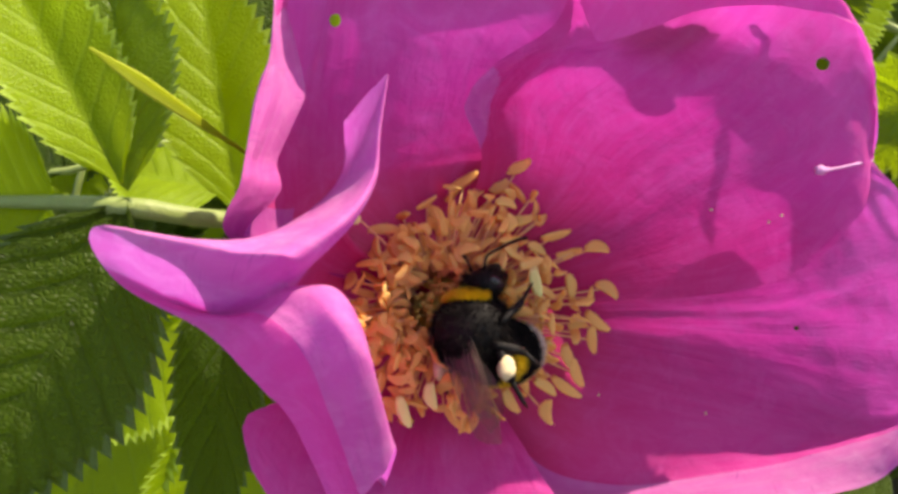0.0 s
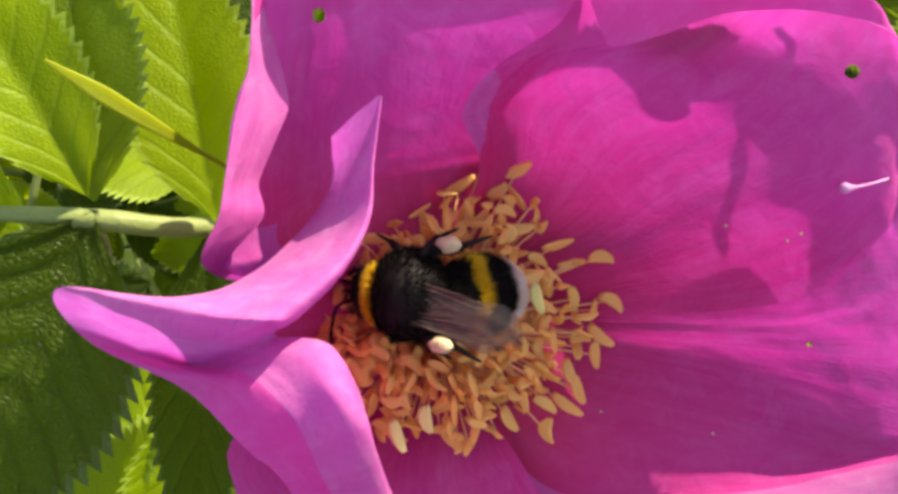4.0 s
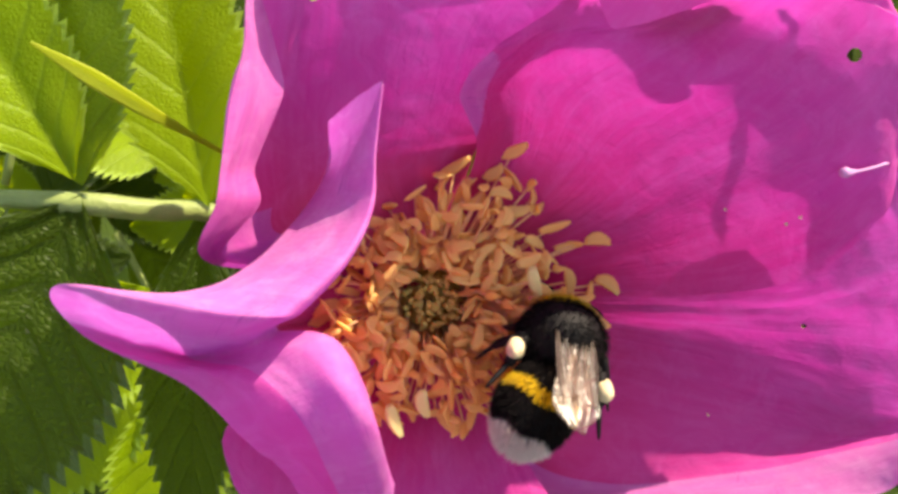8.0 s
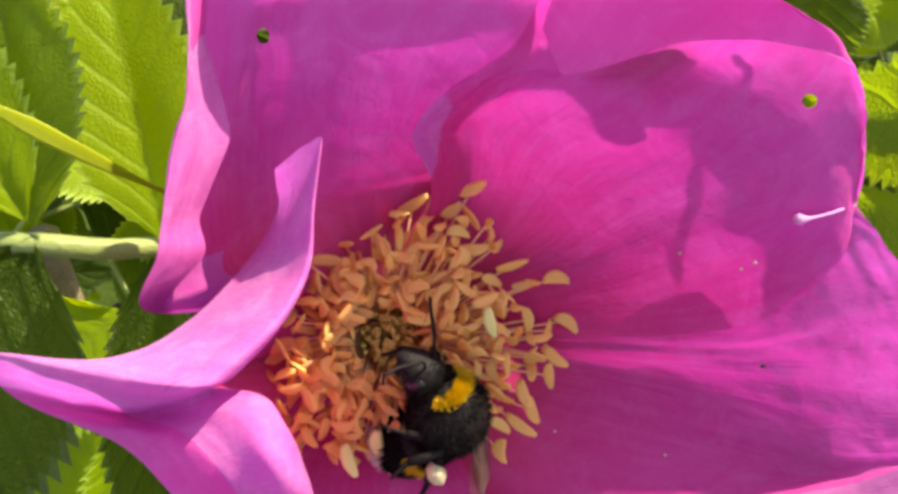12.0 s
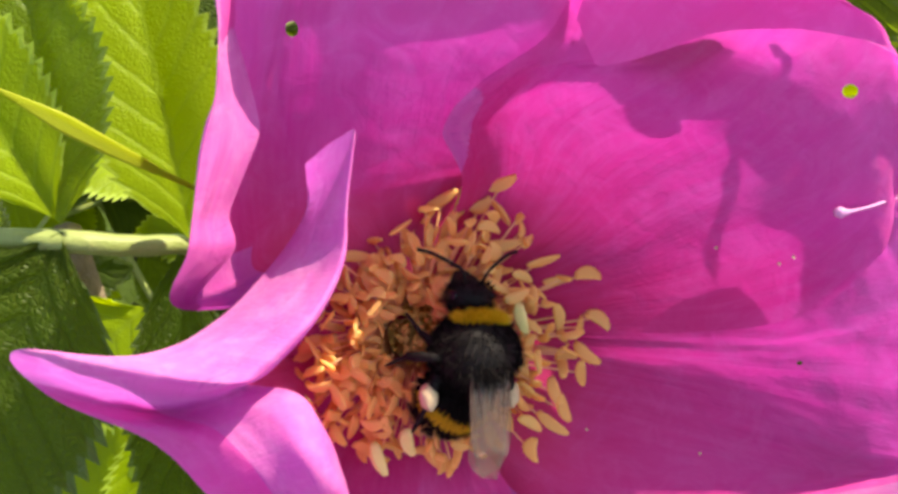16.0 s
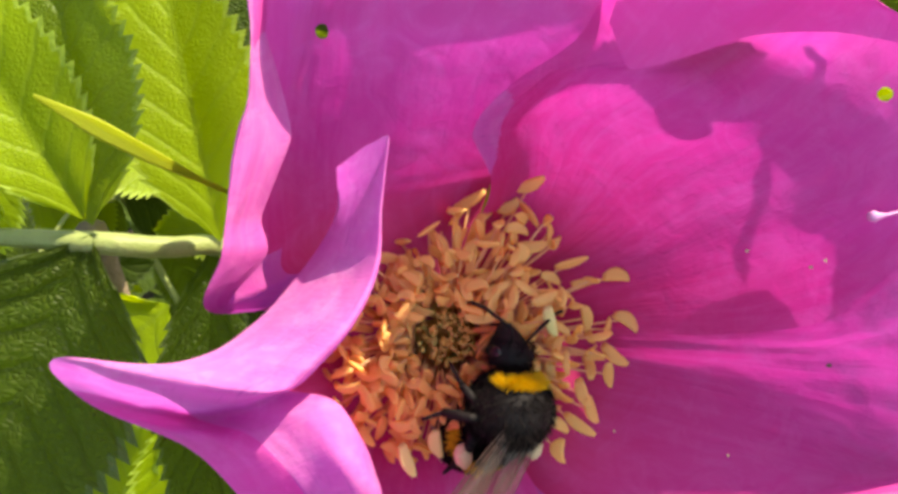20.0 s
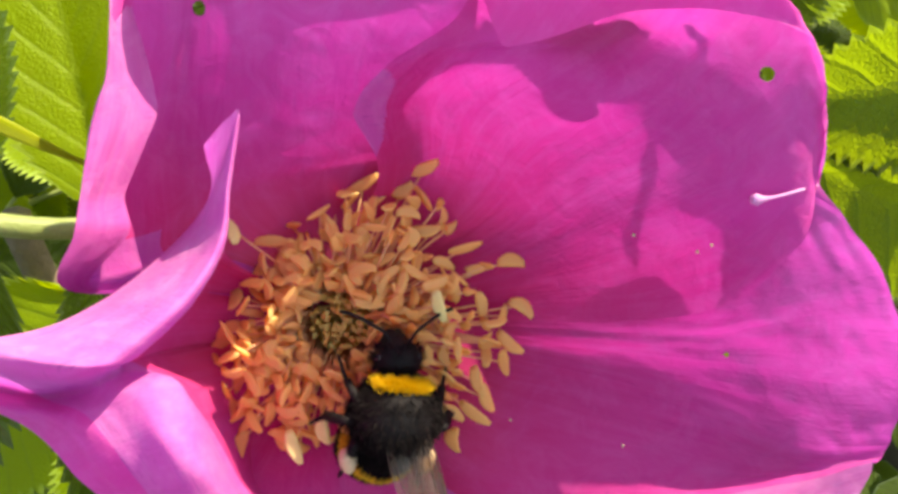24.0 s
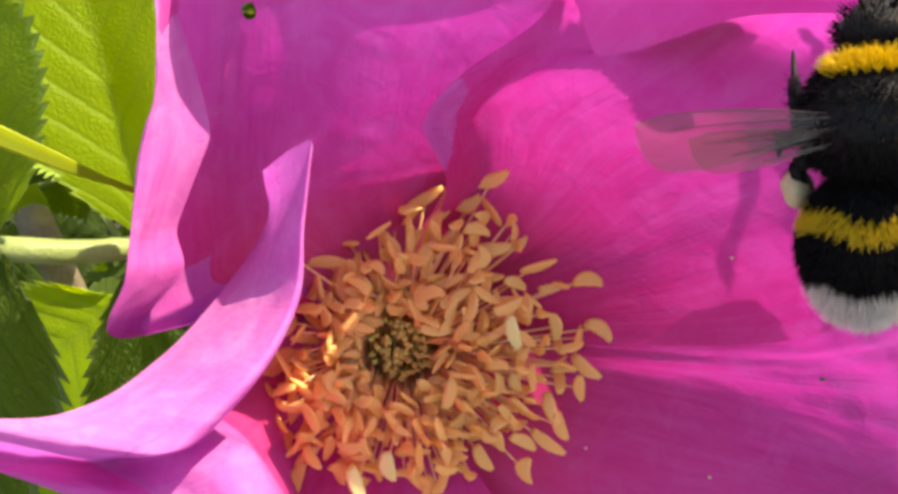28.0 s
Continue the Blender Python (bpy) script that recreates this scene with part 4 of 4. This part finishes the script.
    # wings, built to the bee's right along x
    for s in (-1, 1):
        for name, L, W, root in (("forewing", 8.7, 2.6, (1.25, 1.5, 2.2)), ("hindwing", 6.2, 1.8, (1.25, 0.7, 2.0))):
            verts, faces = [], []
            nu, nv = 6, 34
            for j in range(nv):
                fv = j / (nv - 1)
                lead = 0.10 * L * math.sin(fv * math.pi * 0.9)
                w = W * (0.10 + 0.90 * math.sin(math.pi * min(1.0, 0.04 + 0.66 * fv ** 1.15)) ** 0.9) * (1.0 if fv < 0.80 else math.sqrt(max(0.01, 1 - ((fv - 0.80) / 0.20) ** 2)))
                for i in range(nu):
                    fu = i / (nu - 1)
                    verts.append(Vector((s * fv * L, lead * 0.4 - fu * w + 0.25 * W * max(0.0, fv - 0.8) * -5 * (fv - 0.8), 0.10 * math.sin(fu * 9 + fv * 4) + 0.25 * fv * fv)) * MM)
            for j in range(nv - 1):
                for i in range(nu - 1):
                    q = (j * nu + i, j * nu + i + 1, (j + 1) * nu + i + 1, (j + 1) * nu + i)
                    faces.append(q if s < 0 else q[::-1])
            wing = hang(name, mesh_from(name, verts, faces, WING), bee, pose(s * root[0] * MM, root[1] * MM, root[2] * MM), "smoky brown see-through wing")
            for fu, end in ((0.0, 0.92), (0.25, 0.8), (0.55, 0.66), (0.85, 0.5)):
                pts = []
                for j in range(int(end * nv)):
                    i0 = min(nu - 2, int(fu * (nu - 1)))
                    g = fu * (nu - 1) - i0
                    pts.append(verts[j * nu + i0].lerp(verts[j * nu + i0 + 1], g) + Vector((0, 0, 0.03)) * MM)
                v, f = tube(pts, [(0.042 - 0.022 * k / len(pts)) * MM for k in range(len(pts))], 5)
                hang("vein", mesh_from("vein", v, f, VEIN), wing)
            made[name, s] = wing
    # legs: femur, shin, foot
    for s in (-1, 1):
        for name, root, knee, heel, toe, fat in (
                ("foreleg", (1.0, 2.9, -1.5), (2.5, 1.5, 0.6), (3.4, 2.8, -1.2), (4.0, 4.1, -2.2), 0.34),
                ("midleg", (1.2, 1.4, -1.7), (3.0, 0.3, 0.5), (4.2, 0.2, -1.6), (5.0, -0.6, -2.7), 0.40),
                ("hindleg", (1.1, 0.1, -1.7), (2.7, -0.6, 0.2), (3.0, -2.4, -1.2), (3.6, -4.0, -2.6), 0.48)):
            r0 = Vector((s * root[0], root[1], root[2]))
            kn, he, to = (Vector((s * p[0], p[1], p[2])) - r0 for p in (knee, heel, toe))
            v, f = tube([Vector((0, 0, 0)), kn * 0.35 * MM, kn * 0.75 * MM, kn * MM], [fat * k * MM for k in (0.9, 1.05, 0.9, 0.7)], 9)
            leg = hang(name, mesh_from(name, v, f, BLACK_HIDE), bee, Matrix.Translation(r0 * MM), "black hairy leg")
            mid = kn.lerp(he, 0.6)
            v, f = tube([kn * MM, kn.lerp(he, 0.25) * MM, mid * MM, he * MM], [fat * k * MM for k in (0.65, 0.8, 1.15 if name == "hindleg" else 0.9, 0.75)], 9)
            hang("shin", mesh_from("shin", v, f, BLACK_HIDE), leg)
            feet = [he.lerp(to, k / 5) * MM for k in range(6)]
            v, f = tube(feet, [fat * (0.5, 0.42, 0.4, 0.34, 0.3, 0.16)[k] * MM for k in range(6)], 7)
            hang("foot", mesh_from("foot", v, f, BLACK_HIDE), leg)
            rnd = random.Random(int(fat * 100))
            hv, hf = [], []
            for _ in range(170):
                a, b = rnd.choice(((Vector((0, 0, 0)), kn), (kn, he), (kn, he)))
                p = a.lerp(b, rnd.random())
                w = Vector((rnd.uniform(-1, 1), rnd.uniform(-1, 1), rnd.uniform(-1, 1))).normalized()
                sd = w.cross((b - a).normalized()) * 0.03
                n0 = len(hv)
                hv += [(p - sd) * MM, (p + sd) * MM, (p + w * (fat + rnd.uniform(0.2, 0.5))) * MM]
                hf.append((n0, n0 + 1, n0 + 2))
            tagged(hang("leg_hair", mesh_from("leg_hair", hv, hf, BLACK_FUR, smooth=False), leg), kind="stuff")
            if name == "hindleg":
                bm = bmesh.new()
                bmesh.ops.create_icosphere(bm, subdivisions=3, radius=0.82 * MM)
                for w in bm.verts:
                    q = w.co / MM
                    q = Vector((q.x * 0.75, q.y * 1.1, q.z * 0.8)) * (1 + 0.14 * noise.noise(q * 2.2 + Vector((s, 0, 0))))
                    w.co = (q + mid + Vector((s * 0.15, 0, 0.30))) * MM
                part("pollen_load", bm, POLLEN, leg, "cream ball of packed pollen")
            made[name, s] = leg
    return made


bee_parts = build_bee()
bee.scale = (BEE_SIZE, BEE_SIZE, BEE_SIZE)


# ---- motions ----
# seconds, place in the flower space (mm), nose-up, roll and heading (degrees)
BEE = [
    (0.0, 1.4, -2.4, 9.8, -12, -44, 5),
    (0.2, 0.8, -3.5, 10.1, -37, -45, 42),
    (0.5, 0.3, -4.5, 10.4, -61, -46, 80),
    (1.0, 1.9, -7.3, 10.2, -52, -33, 91),
    (1.5, 0.5, -6.2, 10.1, -7, 10, 61),
    (2.0, -0.1, -3.5, 10.0, -4, -6, 49),
    (2.5, 0.7, -0.3, 10.0, -4, 16, 24),
    (3.5, -1.8, 1.1, 10.4, -14, 5, 62),
    (4.5, -4.3, 2.6, 10.8, -25, -6, 101),
    (5.0, 1.7, -3.2, 10.0, 11, -13, 61),
    (5.5, -1.5, -6.5, 10.1, -6, -43, 104),
    (6.0, -0.1, -7.6, 10.4, -8, -24, 150),
    (6.2, 1.3, -7.3, 10.3, -23, -10, 205),
    (6.5, 2.7, -6.9, 10.3, -38, 3, 259),
    (7.0, 5.1, -6.4, 10.3, -39, -3, 294),
    (7.5, 7.2, -3.8, 10.2, -51, -6, 327),
    (8.0, 8.5, -2.8, 9.9, -55, 3, 339),
    (8.5, 9.4, -2.0, 10.4, -58, 23, 345),
    (9.0, 7.2, -3.8, 10.1, -30, 7, 362),
    (9.5, 8.6, -4.2, 10.0, -42, 39, 347),
    (9.8, 3.6, -4.8, 10.0, -35, 8, 370),
    (10.0, -1.3, -5.5, 10.0, -27, -23, 393),
    (10.5, 2.2, -3.5, 10.2, -21, 13, 383),
    (11.0, -0.6, 0.4, 9.8, -11, 30, 371),
    (11.5, 3.0, -3.4, 9.9, 20, 46, 392),
    (12.0, 3.3, -5.0, 9.9, 40, 51, 409),
    (12.5, 4.2, -5.2, 9.9, 40, 51, 412),
    (13.5, 3.9, -4.2, 10.0, 4, 38, 380),
    (14.5, 3.5, -3.1, 10.0, -33, 24, 348),
    (15.0, 4.3, -3.4, 9.9, -33, 20, 332),
    (15.5, 3.7, 1.4, 10.3, -24, 15, 346),
    (16.0, 3.0, -0.5, 10.0, -10, 24, 354),
    (16.5, 1.1, 2.3, 10.0, -14, 28, 389),
    (17.0, 2.6, -2.0, 10.0, -5, 35, 379),
    (17.5, -0.6, -5.0, 10.0, 3, 21, 360),
    (18.0, 3.5, -2.5, 10.0, 16, 40, 407),
    (18.5, 1.7, -0.2, 10.1, -29, 34, 390),
    (19.0, -2.0, 1.6, 10.3, -61, 35, 379),
    (19.2, 0.1, 0.8, 9.9, -26, 30, 388),
    (19.5, 2.2, 0.1, 9.6, 8, 25, 396),
    (20.0, 3.5, -4.7, 9.8, 4, 30, 355),
    (20.5, 5.4, -1.4, 10.1, -22, 29, 328),
    (21.0, 6.3, -3.9, 10.4, -13, -3, 301),
    (21.5, 6.1, -2.2, 10.3, -26, -2, 311),
    (22.0, 5.7, -3.0, 9.9, -47, 37, 340),
    (22.5, 2.4, -6.1, 10.2, 4, 13, 357),
    (24.5, 5.0, -6.0, 9.7, -6, 22, 349),
    (25.0, 8.0, 1.0, 9.8, -44, 40, 339),
    (25.5, 8.6, -3.7, 10.3, -60, 24, 310),
    (26.0, 9.9, -1.2, 10.2, -37, 15, 341),
    (26.5, 9.0, 1.2, 10.6, -38, 14, 363),
    (27.0, 9.0, 1.3, 10.1, -53, 28, 364),
    (27.3, 8.5, -2.5, 9.9, -7, 11, 362),
    (27.4, 9.5, -1.7, 10.2, -16, -5, 359),
    (27.5, 11.1, -2.4, 9.8, -19, -2, 358),
    (27.6, 18.2, -1.2, 16.4, -21, -19, 358),
    (27.7, 10.2, 5.1, 15.2, -7, -14, 334),
    (27.8, 14.0, 3.3, 16.8, -21, -19, 356),
    (27.9, 21.9, 12.1, 22.7, -15, -32, 359),
    (28.0, 21.7, 16.2, 26.7, 1, -30, 363),
]



def motions():
    walk(bee, [(t, FLOWER @ pose(x * MM, y * MM, z * MM) @ pose(0, 0, 0, 0, 0, turn) @ pose(0, 0, 0, nose, roll, 0) @ Matrix.Translation(BODY)) for t, x, y, z, nose, roll, turn in BEE])
    # the abdomen curls under while it feeds, and straightens for the take-off
    base = bee_parts["abdomen"].matrix_basis.translation.copy()
    walk(bee_parts["abdomen"], [(t, Matrix.Translation(base) @ pose(0, 0, 0, a, 0, b)) for t, a, b in ABDOMEN])
    base = bee_parts["head"].matrix_basis.translation.copy()
    walk(bee_parts["head"], [(0.35 * k, Matrix.Translation(base) @ pose(0, 0, 0, -12 + 6 * math.sin(2.1 * k), 0, 6 * math.sin(1.3 * k))) for k in range(81)])
    for s in (-1, 1):
        for n, name in enumerate(("foreleg", "midleg", "hindleg")):
            leg = bee_parts[name, s]
            base = leg.matrix_basis.translation.copy()
            rows = []
            for k in range(113):
                t = 0.25 * k
                w = 2.4 * k + n * 2.1 + s * 1.2
                calm = 1.0 if t < 27.4 else 0.25
                hangs = 0.0 if t < 27.5 else -18.0
                rows.append((t, Matrix.Translation(base) @ pose(0, 0, 0, 9 * math.sin(w) * calm, s * (7 * math.cos(w) * calm - hangs), 13 * math.sin(w + 0.8) * calm)))
            walk(leg, rows)
        for name, fold, lie in (("forewing", 97, 12), ("hindwing", 93, 8)):
            wing = bee_parts[name, s]
            base = wing.matrix_basis.translation.copy()
            rows = []
            for t, spread in WINGS:
                aside = float(np.interp(t, [r[0] for r in ASIDE], [r[1] for r in ASIDE]))
                rows.append((t, Matrix.Translation(base) @ pose(0, 0, 0, 0, 0, aside - s * (fold - spread)) @ pose(0, 0, 0, 0, s * lie, 0)))
            for k, beat in enumerate((20, -30, 22, -28, 20, -10)):
                rows.append((27.5 + 0.1 * k, Matrix.Translation(base) @ pose(0, 0, 0, 0, 0, -s * (-8 + 8 * (k % 2))) @ pose(0, 0, 0, -12, -s * beat, 0)))
            walk(wing, rows)


# seconds, bend at the waist (down is plus) and to the side
ABDOMEN = [(0.0, 106, -7), (0.2, 107, 3), (0.5, 108, 12), (1.0, 101, 16), (1.5, 34, 19), (2.0, 46, 23), (2.5, 41, 14), (3.5, 48, 5), (4.5, 55, -4), (5.0, 63, 22), (5.5, 90, 7), (6.0, 54, 7), (6.2, 56, -2), (6.5, 58, -12), (7.0, 54, -14), (7.5, 62, -22), (8.0, 50, -16), (8.5, 88, -1), (9.0, 77, -10), (9.5, 81, -5), (9.8, 70, 5), (10.0, 59, 16), (10.5, 33, 3), (11.0, 67, -22), (11.5, 73, -5), (12.0, 77, -5), (12.5, 78, -1), (13.5, 72, -6), (14.5, 66, -11), (15.0, 54, -17), (15.5, 54, -18), (16.0, 65, -3), (16.5, 75, -21), (17.0, 75, -4), (17.5, 72, -6), (18.0, 61, -8), (18.5, 83, -21), (19.0, 104, -17), (19.2, 82, -20), (19.5, 59, -22), (20.0, 70, -9), (20.5, 86, -17), (21.0, 46, -16), (21.5, 54, -22), (22.0, 96, 1), (22.5, 67, -4), (24.5, 72, -8), (25.0, 100, 1), (25.5, 112, -22), (26.0, 64, -17), (26.5, 50, -22), (27.0, 100, -19), (27.3, 73, -5), (27.4, 49, -14), (27.5, 46, -6), (27.6, 9, 4), (27.7, 14, -3), (27.8, 10, -16), (27.9, 13, -14), (28.0, 2, -6)]
# seconds, how far both folded wings swing to one side (degrees)
ASIDE = [(0.0, 22), (0.2, 16), (0.5, 10), (1.0, 4), (1.5, -6), (2.0, 6), (2.5, -16), (3.5, -15), (4.5, -14), (5.0, -2), (5.5, 20), (6.0, -18), (6.2, -4), (6.5, 10), (7.0, 12), (7.5, 12), (8.0, 6), (8.5, 18), (9.0, 24), (9.5, 14), (9.8, 5), (10.0, -4), (10.5, 0), (11.0, 2), (11.5, -4), (12.0, 0), (12.5, 0), (13.5, -1), (14.5, -2), (15.0, -4), (15.5, 2), (16.0, 6), (16.5, -6), (17.0, -8), (17.5, 22), (18.0, 0), (18.5, -12), (19.0, 0), (19.2, 0), (19.5, 0), (20.0, -24), (20.5, 10), (21.0, 0), (21.5, 0), (22.0, -24), (22.5, 24), (24.5, 24), (25.0, -24), (25.5, 2), (26.0, 10), (26.5, 6), (27.0, 0), (27.3, 0), (27.4, 0), (27.5, 0), (27.6, 0), (27.7, 0), (27.8, 0), (27.9, 0), (28.0, 0)]
# seconds, how far the folded wings stand out (degrees)
WINGS = [(0.0, 2), (0.6, 3), (1.0, 4), (1.5, 4), (2.0, 5), (2.5, 3), (4.5, 0), (5.0, 2), (6.0, 4), (7.0, 6), (8.0, 2), (8.8, 3), (10.0, 4), (10.5, 12), (11.0, 4), (12.0, 0), (14.5, 2), (15.0, 2), (16.0, 3), (17.0, 3), (18.0, 0), (19.0, 2), (20.0, 12), (21.0, 4), (22.0, 3), (22.5, 2), (24.5, 6), (24.8, 16), (25.0, 6), (26.0, 0), (27.0, 2), (27.4, 12)]
motions()
